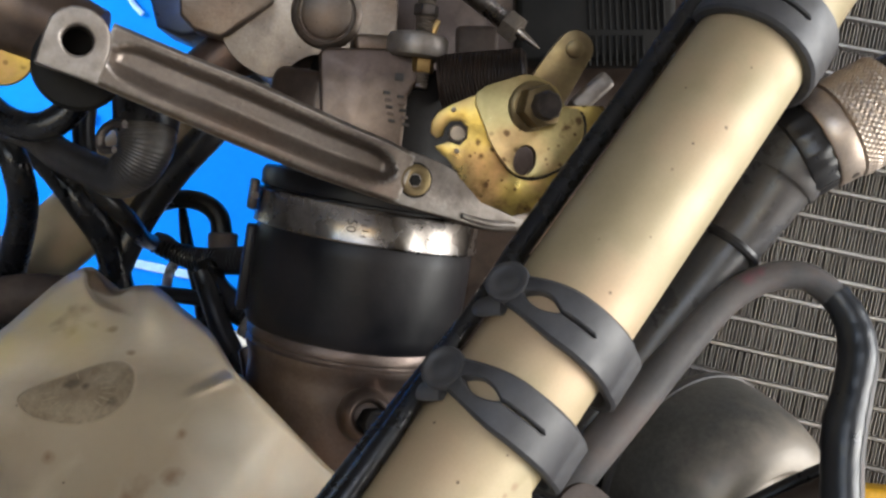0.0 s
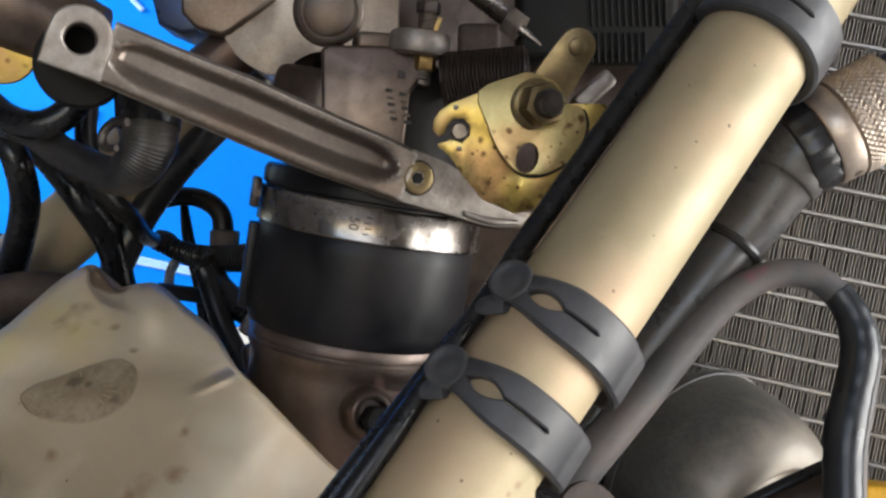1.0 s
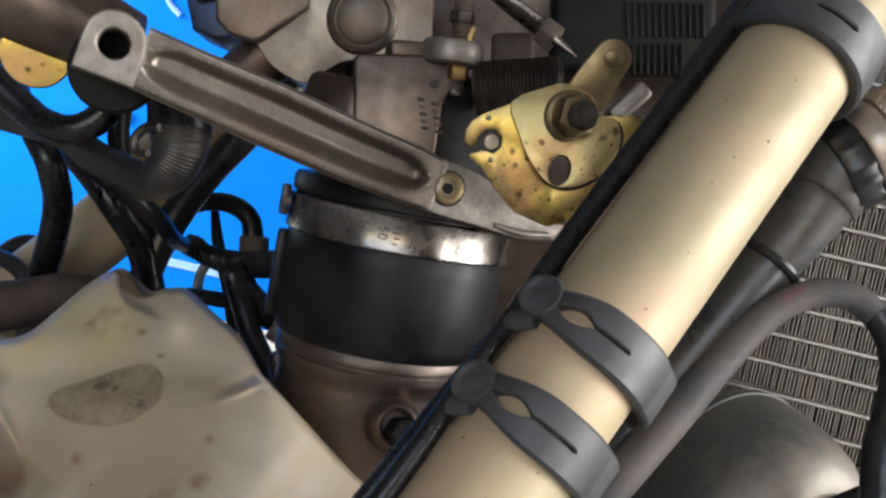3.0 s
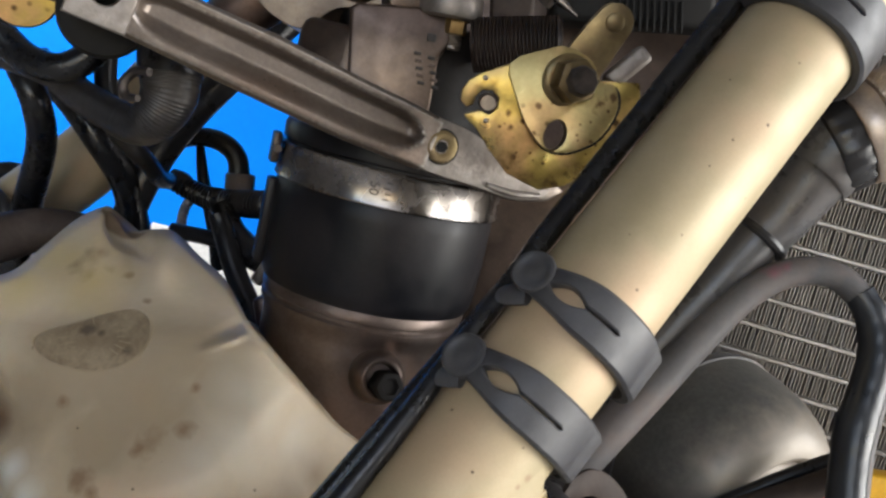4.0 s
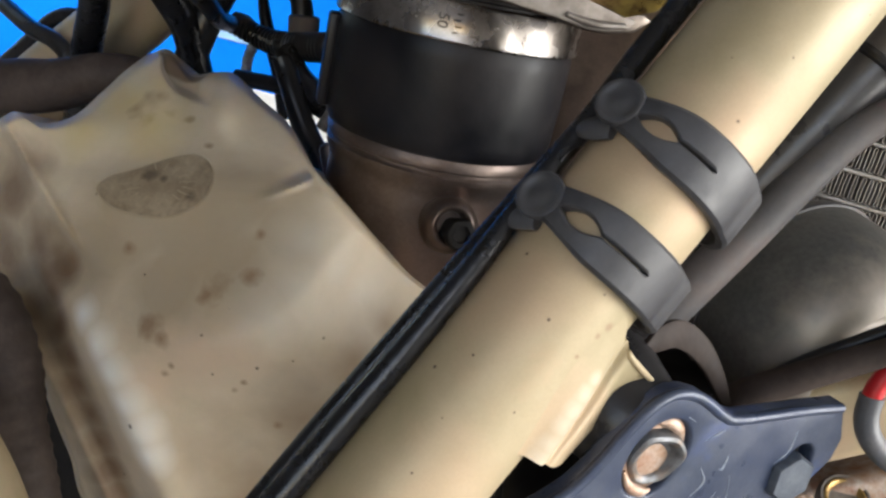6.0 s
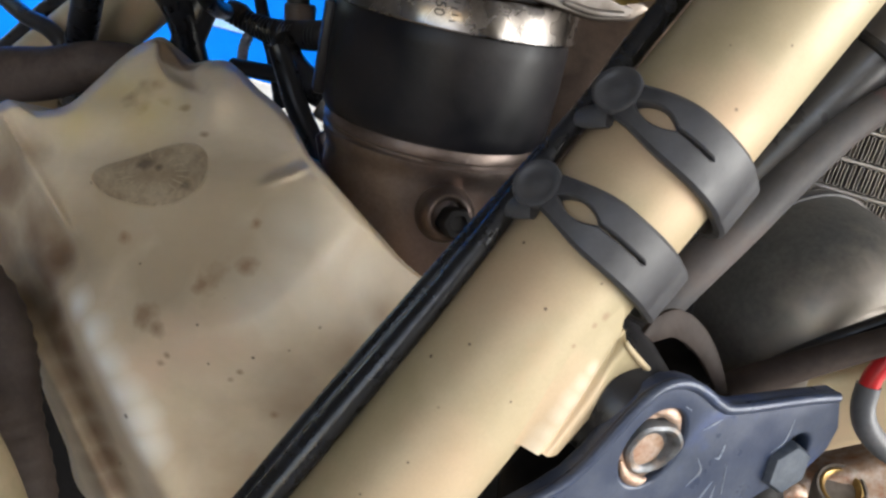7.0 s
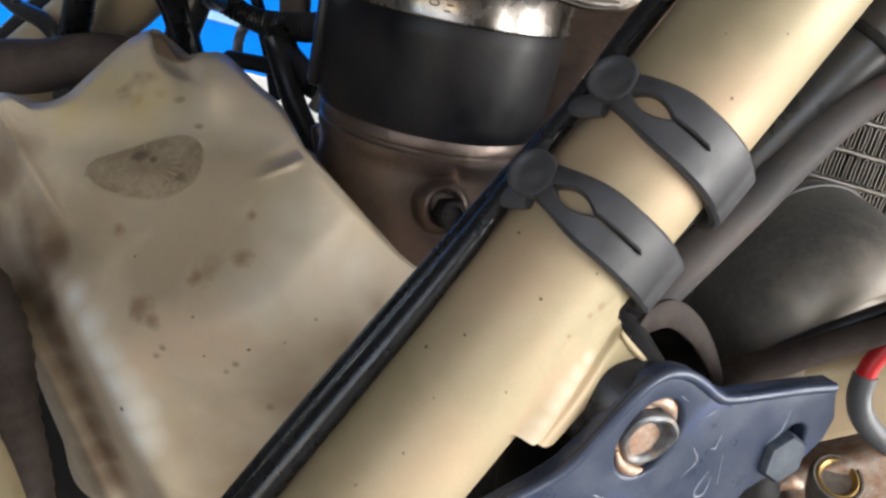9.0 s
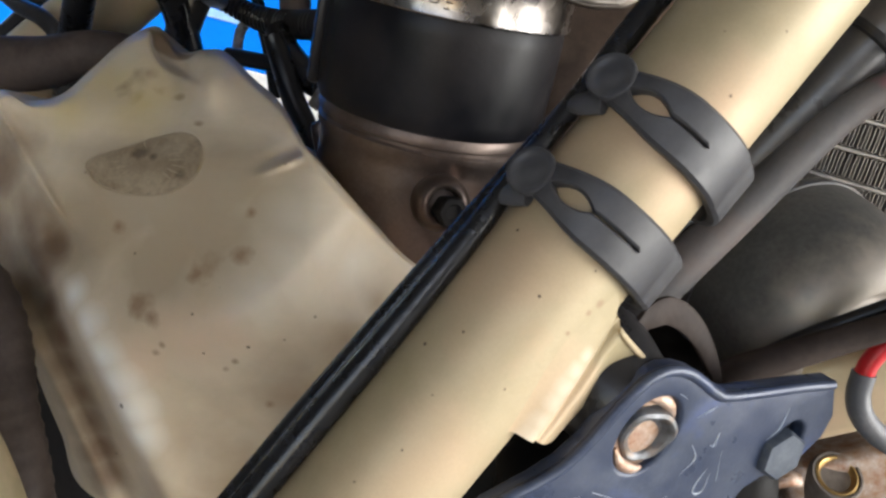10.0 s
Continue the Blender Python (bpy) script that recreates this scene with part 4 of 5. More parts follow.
hose([(-170, 290, -14), (-160, 288, -6.6), (-150.2, 286, 0.6), (-142, 284, 1.6), (-134, 282, -1.5)], 2.6, RUBBER, "black cable behind the far frame tube", "cable")
# wiring beside the boot
loom = thing("wiring_loom", (-70, 268, -6), "ribbed black wiring loom with a moulded end", "wiring")
part("ribbed_sleeve", sweep(B(), [(-89.5, 275, 1.5), (-83, 274, -1.0), (-76, 271, -3.0), (-66, 264, -3.6), (-56, 255, -3.2), (-47, 248, -2.8)], [2.4, 2.9, 3.3, 3.6, 3.8, 3.8], 16, 8, ripple=(0.5, 1.7)), RUBBER, loom)
part("moulded_end", sweep(B(), [(-90, 276, 3.0), (-87, 275.5, 1.6), (-84.5, 275, 0.2)], [2.6, 3.3, 2.8], 16, 6), DARK_STEEL, loom)
part("hanging_wire", sweep(B(), [(-70, 262, -5), (-66, 258, -11), (-60, 252, -16), (-54, 248, -19)], [3.8, 3.6, 4.2, 4.0], 14, 6), RUBBER, loom)
el = thing("elbow_connector", (-68.4, 275, 2), "black rubber elbow with a grey ring at its end", "connector")
part("elbow", sweep(B(), [(-90, 276, 14), (-81.5, 275, 15.6), (-74.6, 275, 14.4), (-69.8, 275, 10.2), (-68.6, 275, 3.0)], [2.8, 2.9, 3.0, 3.1, 3.4], 18, 8), RUBBER, el)
part("end_ring", lathe(B(), [(4.0, -3.4), (4.5, -2.9), (4.6, 1.2), (4.1, 1.8), (3.2, 1.9)], facing((-68.4, 275, 3.2), (1, 0, 0), (0.05, 0, 1)), 28), DUSTY, el, "dusty grey ring")
hose([(-82.8, 281, 13), (-81.4, 280, 4), (-79.4, 280, -5.2), (-77.4, 280, -14), (-75.8, 280, -26)], [1.3, 1.9, 1.9, 1.9, 1.9], RUBBER, "thin black stem behind the wiring loom", "cable")
hose([(-88, 272, -13.5), (-80, 270, -14.3), (-70, 266, -15.2), (-56, 260, -16)], 2.4, RUBBER, "short black cable across to the manifold", "cable")
hose([(-88.0, 290, -4.5), (-89.8, 290, -8), (-90.6, 290, -13), (-90.0, 290, -20)], 1.5, PALE, "pale speckled wire against the blue wall", "wire", ripple=(0.25, 1.6))
hose([(-68.5, 250, -6), (-67.0, 250, -9.5), (-64.6, 248, -15.3), (-61.0, 246, -23.8), (-56.0, 243, -32.2), (-53, 240, -40)], [2.6, 3.0, 3.0, 3.2, 3.0, 2.6], RUBBER, "black cable hanging beside the manifold", "cable")
solo("manifold_clip", block(B(), facing((-51.0, 236, -19), (0.55, 0, 0.83), CAMWARD), (10, 3.6, 5), 1.0, 3), OLD_STEEL, "small worn metal clip beside the manifold", "clip")
solo("engine_block", block(B(), facing((24, 282, 0), (1, 0, 0), CAMWARD), (138, 260, 60), 4, 3), CAST_BROWN, "dark brown engine casting behind the carburettor", "engine")
# near-black slab added in place of the shade low behind the machine
dark_filler = thing("dark_filler", (0, 295, -790), "near-black filler for the shade behind the mounting plate", "engine")
part("filler_slab", block(B(), facing((0, 295, -420), (1, 0, 0), CAMWARD), (460, 740, 100), 8, 3), DARK_CAST, dark_filler)
# block added to keep light off the lower tank
part("light_block", block(B(), facing((22, 197, -186), (1, 0, 0), CAMWARD), (48, 240, 100), 6, 3), DARK_CAST, dark_filler)
fin_box = thing("ribbed_cover", (40, 228, 50), "dark ribbed cover above the throttle wheel", "cover")
part("cover", block(B(), facing((40, 236, 62), (1, 0, 0), CAMWARD), (42, 26, 12), 2, 3), COVER_BLACK, fin_box)
for z, tall, first, last in ((61.5, 9.0, 10, 22), (51.5, 8.0, 8, 19)):
    for k in range(first, last):
        part("rib", block(B(), facing((20.5 + 1.75 * k, 229.7, z), (1, 0, 0.05), CAMWARD), (0.7, tall, 0.6), 0.2, 1), COVER_BLACK, fin_box)

# ---- white tank ----
# outline set to fit the first eye's view
TANK_OUT = [(-67.2, -3.6), (-63.2, -7.6), (-58.6, -7.0), (-54.9, -7.3), (-49.8, -11.6), (-44.4, -16.2), (-39.4, -24.2), (-32.6, -31.3), (-22.8, -40.8), (-12.3, -51.6), (-18.0, -72.0), (-34.0, -104.0), (-60.0, -108.0), (-85.8, -98.5), (-90.8, -85.0), (-94.7, -73.2), (-98.5, -58.2), (-106.1, -43.0), (-107.0, -25.0), (-98.5, -16.2), (-92.7, -17.7), (-86.1, -16.2), (-80.6, -11.8), (-75.0, -7.0), (-71.0, -4.4)]


def bump_at(a, b, ca, cb, w, h=None):
    return math.exp(-((a - ca) / w) ** 2 - ((b - cb) / (h or w)) ** 2)


RIDGE = [(-22.0, -24.0), (-27.0, -30.0), (-31.6, -35.8), (-37.8, -42.6), (-44.2, -50.2), (-51.0, -54.8), (-60.8, -58.0), (-69.0, -61.6), (-74.0, -67.0), (-76.2, -74.0), (-75.0, -83.0), (-71.5, -94.0), (-66.0, -112.0)]


def ridge_side(a, b):
    """Distance from the ridge line, positive on its inner, lower side."""
    best, side = 1e9, 1.0
    for (x0, y0), (x1, y1) in zip(RIDGE, RIDGE[1:]):
        dx, dy = x1 - x0, y1 - y0
        t = min(1.0, max(0.0, ((a - x0) * dx + (b - y0) * dy) / (dx * dx + dy * dy)))
        px, py = a - x0 - t * dx, b - y0 - t * dy
        far = px * px + py * py
        if far < best:
            best, side = far, dx * (b - y0) - dy * (a - x0)
    return math.copysign(math.sqrt(best), side)


def soft(x, w=3.0):
    return w * math.log1p(math.exp(min(30.0, x / w)))


def tank_depth(a, b):
    """How far the tank's moulded front stands from the first eye, by its place in that eye's view."""
    d = sum(float(np.interp(-b + e, [3, 8, 16, 24, 30, 40, 60, 80, 110], [216, 209, 195, 181, 174.5, 169.5, 162, 163.5, 169])) for e in (-4, -2, 0, 2, 4)) / 5
    # ridge that bends round the lower front: the face inside it falls away towards the frame tube
    e = ridge_side(a, b)
    near = ramp(a, -84, -58)
    over = 1.5 * math.log1p(math.exp(min(30.0, e / 1.5)))
    d += 0.50 * 26 * (1 - math.exp(-over / 26)) + 0.12 * near * 18 * (1 - math.exp(-(over - e) / 18))
    d -= 5.0 * bump_at(a, b, -69.5, -9, 4.5, 6) + 6.0 * bump_at(a, b, -57.5, -12, 4.0, 5)  # two knobs on top
    d += 5.5 * ramp(a + 0.25 * max(0.0, -b - 6.5) ** 1.6 * -1.0, -69.0, -68.0) * (1 - ramp(a, -62.0, -58.6)) * ramp(b + 0.35 * (a + 66), -11.2, -9.4)   # flat facet between them
    d += 0.85 * soft(a + 50) * ramp(b, -27, -20)                              # the face beside the knobs
    lip = b - 0.42 * (a + 42.5)
    d -= 2.1 * bump_at(a, lip, -43.0, -25.6, 4.2, 0.7)                             # lip above the shoulder
    d += 1.8 * bump_at(a, lip, -43.5, -23.7, 5.0, 1.5)
    d += 0.14 * soft(a + 47) * ramp(b, -56, -46) * ramp(-b, 26, 32)
    edge = (a + 91.7) * 0.867 + (b + 31.2) * 0.50                                 # ridge on the outer side
    d += 0.75 * soft(-edge) * ramp(b, -66, -38) - 2.4 * math.exp(-(edge / 1.1) ** 2) * ramp(b, -45, -38)
    d += 1.6 * math.exp(-((edge - 4.5) / 3.5) ** 2) * ramp(b, -46, -38) * ramp(-b, 16, 24)
    d += 7.0 * bump_at(a, b, -87.5, -43.5, 3.8, 5.2)
    left = a + 88.7 - 0.41 * (-b - 50)                                              # outer side of the lower front
    d += (7.0 * ramp(-left, -1.0, 6.5) - 4.0 * ramp(-left, 8.0, 12.5) + 0.6 * soft(-left - 13)) * ramp(-b, 44, 56)   # groove and outer strip
    d -= 1.6 * math.exp(-((left - 2.5) / 4.5) ** 2) * ramp(-b, 50, 60)
    d += 2.5 * bump_at(a, b, -64, -40, 14, 9)                                     # hollow under the mark
    d += 9.0 * ramp(a, -40, -18) + 0.30 * soft(-60 - a) * ramp(-b, 16, 26) + 0.14 * soft(a + 54) * ramp(e, -2, 6) * ramp(-b, 26, 40)
    return d


# slides a point along the first eye's sight line to its depth
def tank_point(a, b, off=0.0):
    k = (tank_depth(a, b) + off) / 170.0
    return Vector((a * k, 170 * k, b * k))


tank = thing("plastic_tank", (-60, 190, -105), "grimy off-white moulded plastic tank with scuffs", "tank")
outline = catmull(TANK_OUT, 18, closed=True)
ca, cb_ = -62.0, -46.0
bm = B()
grid = []
RINGS = 110
for i in range(1, RINGS + 1):
    s = i / RINGS
    row = []
    for p in outline:
        a, b = ca + s * (p[0] - ca), cb_ + s * (p[1] - cb_)
        off = 8.0 * max(0.0, (s - 0.962) / 0.038) ** 2.0
        row.append(bm.verts.new(tank_point(a, b, off)))
    grid.append(row)
mid = bm.verts.new(tank_point(ca, cb_))
count = len(outline)
for j in range(count):
    bm.faces.new((mid, grid[0][j], grid[0][(j + 1) % count]))
for p, q in zip(grid, grid[1:]):
    for j in range(count):
        k = (j + 1) % count
        bm.faces.new((p[j], q[j], q[k], p[k]))
core = sum((v.co for v in grid[-1]), Vector()) / count
back = [bm.verts.new(Vector((core.x + 0.78 * (v.co.x - core.x), max(v.co.y + 18, 222), core.z + 0.78 * (v.co.z - core.z)))) for v in grid[-1]]
for j in range(count):
    k = (j + 1) % count
    bm.faces.new((grid[-1][j], back[j], back[k], grid[-1][k]))
bm.faces.new(back)
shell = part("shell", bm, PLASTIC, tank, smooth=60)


def on_tank(a, b, r):
    return BIKE @ (MM * tank_point(a, b)), r * MM


def tank_tone(colour, strength, core, ragged, size, spots):
    tint_spots(PLASTIC, [on_tank(*p) for p in spots], colour, strength, ragged, size, core)


# olive tone with a tide line; next, shade and sheen put into the colour
tank_tone((0.335, 0.262, 0.172), 0.68, 0.4, 0.25, 130.0, ((-62, -36, 22), (-74, -33, 20), (-82, -40, 15), (-54, -28, 16), (-56, -42, 15), (-68, -46, 15), (-45, -34, 12)))
# shade on the outer left side, put into the colour
tank_tone((0.20, 0.14, 0.095), 0.92, 0.15, 0.4, 120.0, ((-99, -30, 13), (-94, -40, 11), (-101, -44, 14), (-89, -45, 8), (-97, -55, 9)))
# brown tone and shade beside the frame tube, put into the colour
tank_tone((0.33, 0.24, 0.155), 0.9, 0.0, 0.4, 100.0, ((-52, -88, 23), (-42, -72, 15), (-32, -59, 11), (-26, -52, 8), (-66, -102, 15)))
# shade along the outer groove, put into the colour
tank_tone((0.22, 0.145, 0.09), 0.95, 0.1, 0.35, 140.0, ((-92.0, -50.4, 6), (-90.6, -57, 6.5), (-89, -63, 6.5), (-87.4, -69, 7), (-85.6, -75, 7), (-84, -81, 7), (-82.4, -87, 7), (-81, -93, 7)))
# warm tone below the ridge
tank_tone((0.64, 0.48, 0.35), 0.75, -0.2, 0.5, 150.0, ((-63, -62, 11), (-54, -60, 8), (-72, -66, 7)))
# sheen along the rounded outer edge, painted as a pale streak
tank_tone((0.76, 0.745, 0.69), 0.9, 0.1, 0.12, 120.0, ((-86, -54, 5.0), (-83.5, -60, 5.5), (-81, -66, 6.2), (-78.5, -72, 7.0), (-76, -78, 7.4), (-74, -83, 6.4)))
# light on the ridge and the right face, painted pale
tank_tone((0.70, 0.66, 0.56), 0.6, -0.3, 0.1, 90.0, ((-42, -45, 13), (-36, -42, 12), (-49, -50, 11), (-31, -44, 10), (-41, -36, 10)))
# brown smears; the knob facet's shade is put into the colour too
tint_spots(PLASTIC, [on_tank(*p) for p in ((-58.5, -46.5, 3.6), (-60.8, -48.0, 2.4), (-52.5, -44.1, 2.2), (-72.5, -55.2, 3.2), (-70.2, -57.2, 2.2), (-55.7, -67.0, 1.0), (-53.8, -65.2, 0.8), (-69.7, -64.6, 1.2), (-68.3, -62.8, 0.9),
                                           (-88.5, -44.5, 5.0), (-50.2, -35.5, 1.2), (-76, -40, 1.6), (-47, -74, 1.3), (-66.0, -5.0, 3.6), (-64.8, -7.6, 2.6), (-71, -16, 2.2), (-67, -14.5, 1.8), (-63.5, -15.5, 1.6), (-60, -20, 1.2))], (0.24, 0.155, 0.09), 0.8, 1.1, 260.0, 0.0)
tint_spots(PLASTIC, [on_tank(*p) for p in ((-77.2, -76.6, 0.75), (-62, -56, 0.45), (-79, -88, 0.5), (-44, -60, 0.4), (-73, -45, 0.4), (-51, -62, 0.4), (-38, -55, 0.45), (-82, -30, 0.6), (-60, -64, 0.35))], (0.05, 0.035, 0.02), 0.8, 1.4)
tint_spots(PLASTIC, [on_tank(*p) for p in ((-75, -13, 14), (-70, -17, 11), (-84, -18, 9))], (0.56, 0.455, 0.215), 0.8, 0.4, 150.0, -0.1)
tint_spots(PLASTIC, [on_tank(*p) for p in ((-71.2, -12.1, 3.4), (-73.9, -14.2, 2.8), (-69.0, -11.4, 2.4))], (0.27, 0.185, 0.11), 0.7, 1.1, 260.0, -0.1)
# shade of the facet between the knobs, painted with a crisp edge
tint_spots(PLASTIC, [(BIKE @ (MM * tank_point(a_, b_, 0.5)), r_ * MM) for a_, b_, r_ in ((-66.6, -5.2, 4.6), (-65.6, -6.8, 5.0), (-63.6, -7.6, 4.4))], (0.22, 0.15, 0.09), 0.9, 0.12, 300.0, 0.7)
# oval moulding mark with its rays
bm = B()
oval = smooth_loop([(-11.5, -2.5), (-10.8, -0.8), (-8.4, 0.6), (-3.0, 2.4), (3.4, 4.7), (7.8, 5.5), (10.6, 4.2), (11.1, 1.2), (9.3, -2.6), (5.0, -5.6), (0.0, -6.8), (-5.5, -6.3), (-9.6, -4.9)], 4)
rows = []
for s in (0.0, 0.12, 0.25, 0.38, 0.5, 0.6, 0.7, 0.78, 0.85, 0.92, 0.97, 1.0):
    rows.append([bm.verts.new(tank_point(-70.3 + s * u, -27.0 + s * v, -0.6 if s < 1 else 0.4)) for u, v in oval] if s else [bm.verts.new(tank_point(-70.3, -27.0, -0.6))])
for j in range(len(oval)):
    k = (j + 1) % len(oval)
    bm.faces.new((rows[0][0], rows[1][j], rows[1][k]))
    for p, q in zip(rows[1:], rows[2:]):
        bm.faces.new((p[j], q[j], q[k], p[k]))
tint_spots(PLASTIC_MARK, [on_tank(-70.9, -25.6, 2.6), on_tank(-68.6, -26.6, 1.2), on_tank(-63, -29.6, 1.6)], (0.09, 0.06, 0.035), 0.85)
mark = part("moulding_mark", bm, PLASTIC_MARK, tank, "scuffed oval moulding mark", smooth=60)
ring_pts = [tank_point(-70.3 + u, -27.0 + v, -0.25) for u, v in oval]
part("raised_edge", sweep(B(), ring_pts + ring_pts[:1], 0.2, 6, 2), PLASTIC, mark)
for k in range(18):
    if 5 <= k <= 8:
        continue
    a = 2 * math.pi * (k + 0.5) / 18
    u0, v0 = (3.2, 1.6) if k % 2 else (4.5, 2.2)
    pts = [tank_point(-70.3 + f * math.cos(a) * 9.5 + (0 if f > 0.5 else 0.4), -27.2 + f * math.sin(a) * 4.9, -0.58) for f in (0.42 + 0.1 * (k % 2), 0.62, 0.84)]
    part("ray", sweep(B(), pts, [0.03, 0.09, 0.03], 6, 3), PLASTIC, mark)
solo("vent_hose", sweep(B(), [(-110, 165, -50), (-105, 165, -57), (-101, 164, -66), (-97.5, 162, -76), (-93.5, 159, -88), (-91.5, 156, -102)], [10.0, 9.8, 8.6, 6.6, 6.0, 6.0], 22, 10, ripple=(0.4, 3.4)), BROWN_HOSE, "dusty brown corrugated hose beside the white tank", "hose")
solo("lower_frame_tube", sweep(B(), [(-99, 146, -62), (-89, 142, -76), (-83, 139, -92), (-80, 138, -112), (-82, 165, -175), (-84, 258, -215)], 4.6, 24, 8), CHAMPAGNE, "champagne-painted thin lower tube", "frame tube")

# ---- radiator ----
rf = facing((112.6, 235, -10.1), (0.97, -0.02, -0.215), (-0.12, -1, 0.03))
rad = thing("radiator", (105, 240, -75), "aluminium radiator core with bent fins and dusty tubes", "radiator")
ROW = 7.75
for k in range(-9, 12):
    part("tube", block(B(), rf @ Matrix.Translation((8, ROW * k, -6)), (120, 1.15, 13), 0.35, 1), RAD_BAR, rad)
rng = random.Random(5)
for k in range(-9, 11):
    bm = B()
    y0, y1 = ROW * k + 0.6, ROW * (k + 1) - 0.6
    pitch, x = 0.92, -52.0
    line = []
    up = True
    while x < 68:
        j = rng.uniform(-0.12, 0.12)
        lean = rng.uniform(-0.16, 0.16)
        lo_, hi_ = (y0, y1) if up else (y1, y0)
        turn_ = 0.35 if up else -0.35
        line += [(x + j, lo_ + turn_), (x + j + lean, (y0 + y1) / 2), (x + j, hi_ - turn_), (x + j + pitch * 0.3, hi_ - turn_ * 0.25)]
        x += pitch
        up = not up
    fronts, backs = [], []
    for n_, (u, v) in enumerate(line):
        nx = line[min(n_ + 1, len(line) - 1)]
        pv = line[max(n_ - 1, 0)]
        t = Vector((nx[0] - pv[0], nx[1] - pv[1], 0))
        t = t.normalized() if t.length else Vector((1, 0, 0))
        o = Vector((-t.y, t.x, 0)) * 0.13
        fronts.append((bm.verts.new(rf @ (Vector((u, v, -0.6)) + o)), bm.verts.new(rf @ (Vector((u, v, -0.6)) - o))))
        backs.append((bm.verts.new(rf @ (Vector((u, v, -9)) + o)), bm.verts.new(rf @ (Vector((u, v, -9)) - o))))
    for i in range(len(line) - 1):
        (a, b), (c, d) = fronts[i], fronts[i + 1]
        (e, f), (g, h) = backs[i], backs[i + 1]
        for q in ((a, c, d, b), (a, e, g, c), (b, d, h, f)):
            bm.faces.new(q)
    part("fin_strip", bm, RAD_FIN, rad)
part("core_back", block(B(), rf @ Matrix.Translation((8, 8, -14.5)), (124, 170, 3), 0.5, 1), DARK_CAST, rad)
solo("yellow_tag", block(B(), facing((111, 214, -64), (1, 0, -0.1), CAMWARD), (24, 12, 8), 1.2, 3), YELLOW, "yellow plastic block below the radiator", "plastic block")

# ---- coolant pipe with knurled collar ----
cx = Vector((23, 1, 28.4)).normalized()
cm = facing((54.0, 167.5, 0.4), (0, -1, 0), cx)
pipe = thing("coolant_pipe", (30, 168, -28), "black coolant hose with a knurled silver collar", "coolant pipe")
part("hose", lathe(B(), [(4.4, -48), (4.6, -40), (5.0, -20), (5.2, -4), (5.2, 0)], cm, 36), SHROUD, pipe)
part("lip", lathe(B(), [(5.0, -0.6), (6.2, -0.4), (6.5, 0.3), (6.3, 1.0), (5.6, 1.2)], cm, 36), RUBBER, pipe)
part("shroud", sweep(B(), [(54.4, 167.4, 0.9), (57.5, 167.2, 4.6), (60.6, 166.9, 9.4), (62.6, 166.6, 12.4), (63.3, 166.5, 13.4), (65.4, 166.1, 16.9), (66.6, 166.0, 18.1)], [5.6, 5.9, 6.5, 6.9, 7.7, 8.1, 8.2], 40, 8), SHROUD, pipe)
km = facing((65.6, 166, 17.8), (0, -1, 0), (0.87, -0.12, 0.47))
part("black_ring", lathe(B(), [(7.8, -1.0), (8.7, -0.8), (9.0, 0.0), (8.9, 3.8), (8.4, 4.6)], km, 72, wob=lambda a, h, r: r + (0.3 if math.sin(16 * a) > 0.2 else 0.0)), RUBBER, pipe)
part("silver_collar", lathe(B(), [(8.3, 4.1), (9.2, 4.3), (9.5, 4.8), (9.5, 8.4), (9.3, 8.8), (8.9, 9.0)], km, 72), SATIN, pipe)
part("set_screw", lathe(B(), [(0.8, 9.1), (0.8, 9.56), (0, 9.56)], km @ Matrix.Rotation(radians(62), 4, "Z") @ Matrix.Translation((0, 0, 6.8)) @ Matrix.Rotation(radians(90), 4, "Y"), 14), DARK_STEEL, pipe)
part("knurled_ring", lathe(B(), [(8.9, 8.7)] + [(9.3, 9.2 + 0.3 * k) for k in range(34)] + [(8.7, 19.6)], km, 200,
     wob=lambda a, h, r: r + (0.3 * (abs(math.sin(25 * a + 2.3 * h)) + abs(math.sin(25 * a - 2.3 * h))) if 9.1 < h < 19.3 else 0.0)), SATIN, pipe, "knurled silver ring")
part("upper_hose", lathe(B(), [(8.0, 19), (8.4, 20), (8.6, 32), (8.6, 70)], km, 36), RUBBER, pipe)

# ---- looped hose over the cover ----
loop = thing("looped_hose", (24, 158, -40), "dusty black wire sleeve bent in a loop before the radiator", "hose")
part("sleeve", sweep(B(), [(17, 157, -48), (25.3, 158, -38.3), (34.4, 160, -28.5), (43.1, 162, -18.8), (51.7, 163, -9.8), (59.4, 163, -5.4), (67.0, 163, -5.2), (72.6, 162.5, -9.2)], [4.0, 3.8, 3.5, 3.2, 2.9, 2.7, 2.6, 2.6], 20, 9), DUSTY, loop)
tint_spots(DUSTY, [(BIKE @ (MM * Vector((55.5, 160.6, -4.6))), 0.0022), (BIKE @ (MM * Vector((57.6, 160.4, -3.6))), 0.0016)], (0.22, 0.075, 0.10), 0.6, 0.9, 600.0, 0.1)
part("taped_end", sweep(B(), [(71.8, 162.6, -8.2), (74.4, 161.6, -12.8), (75.0, 160, -19), (73.0, 158.4, -26), (71.0, 157, -32), (69.9, 155.6, -38), (68.9, 153, -50), (68.4, 150, -70)], [2.7, 3.0, 3.3, 3.25, 3.55, 3.3, 3.35, 3.3], 20, 9, ripple=(0.10, 4.1)), TAPE, loop, "shiny black taped end")

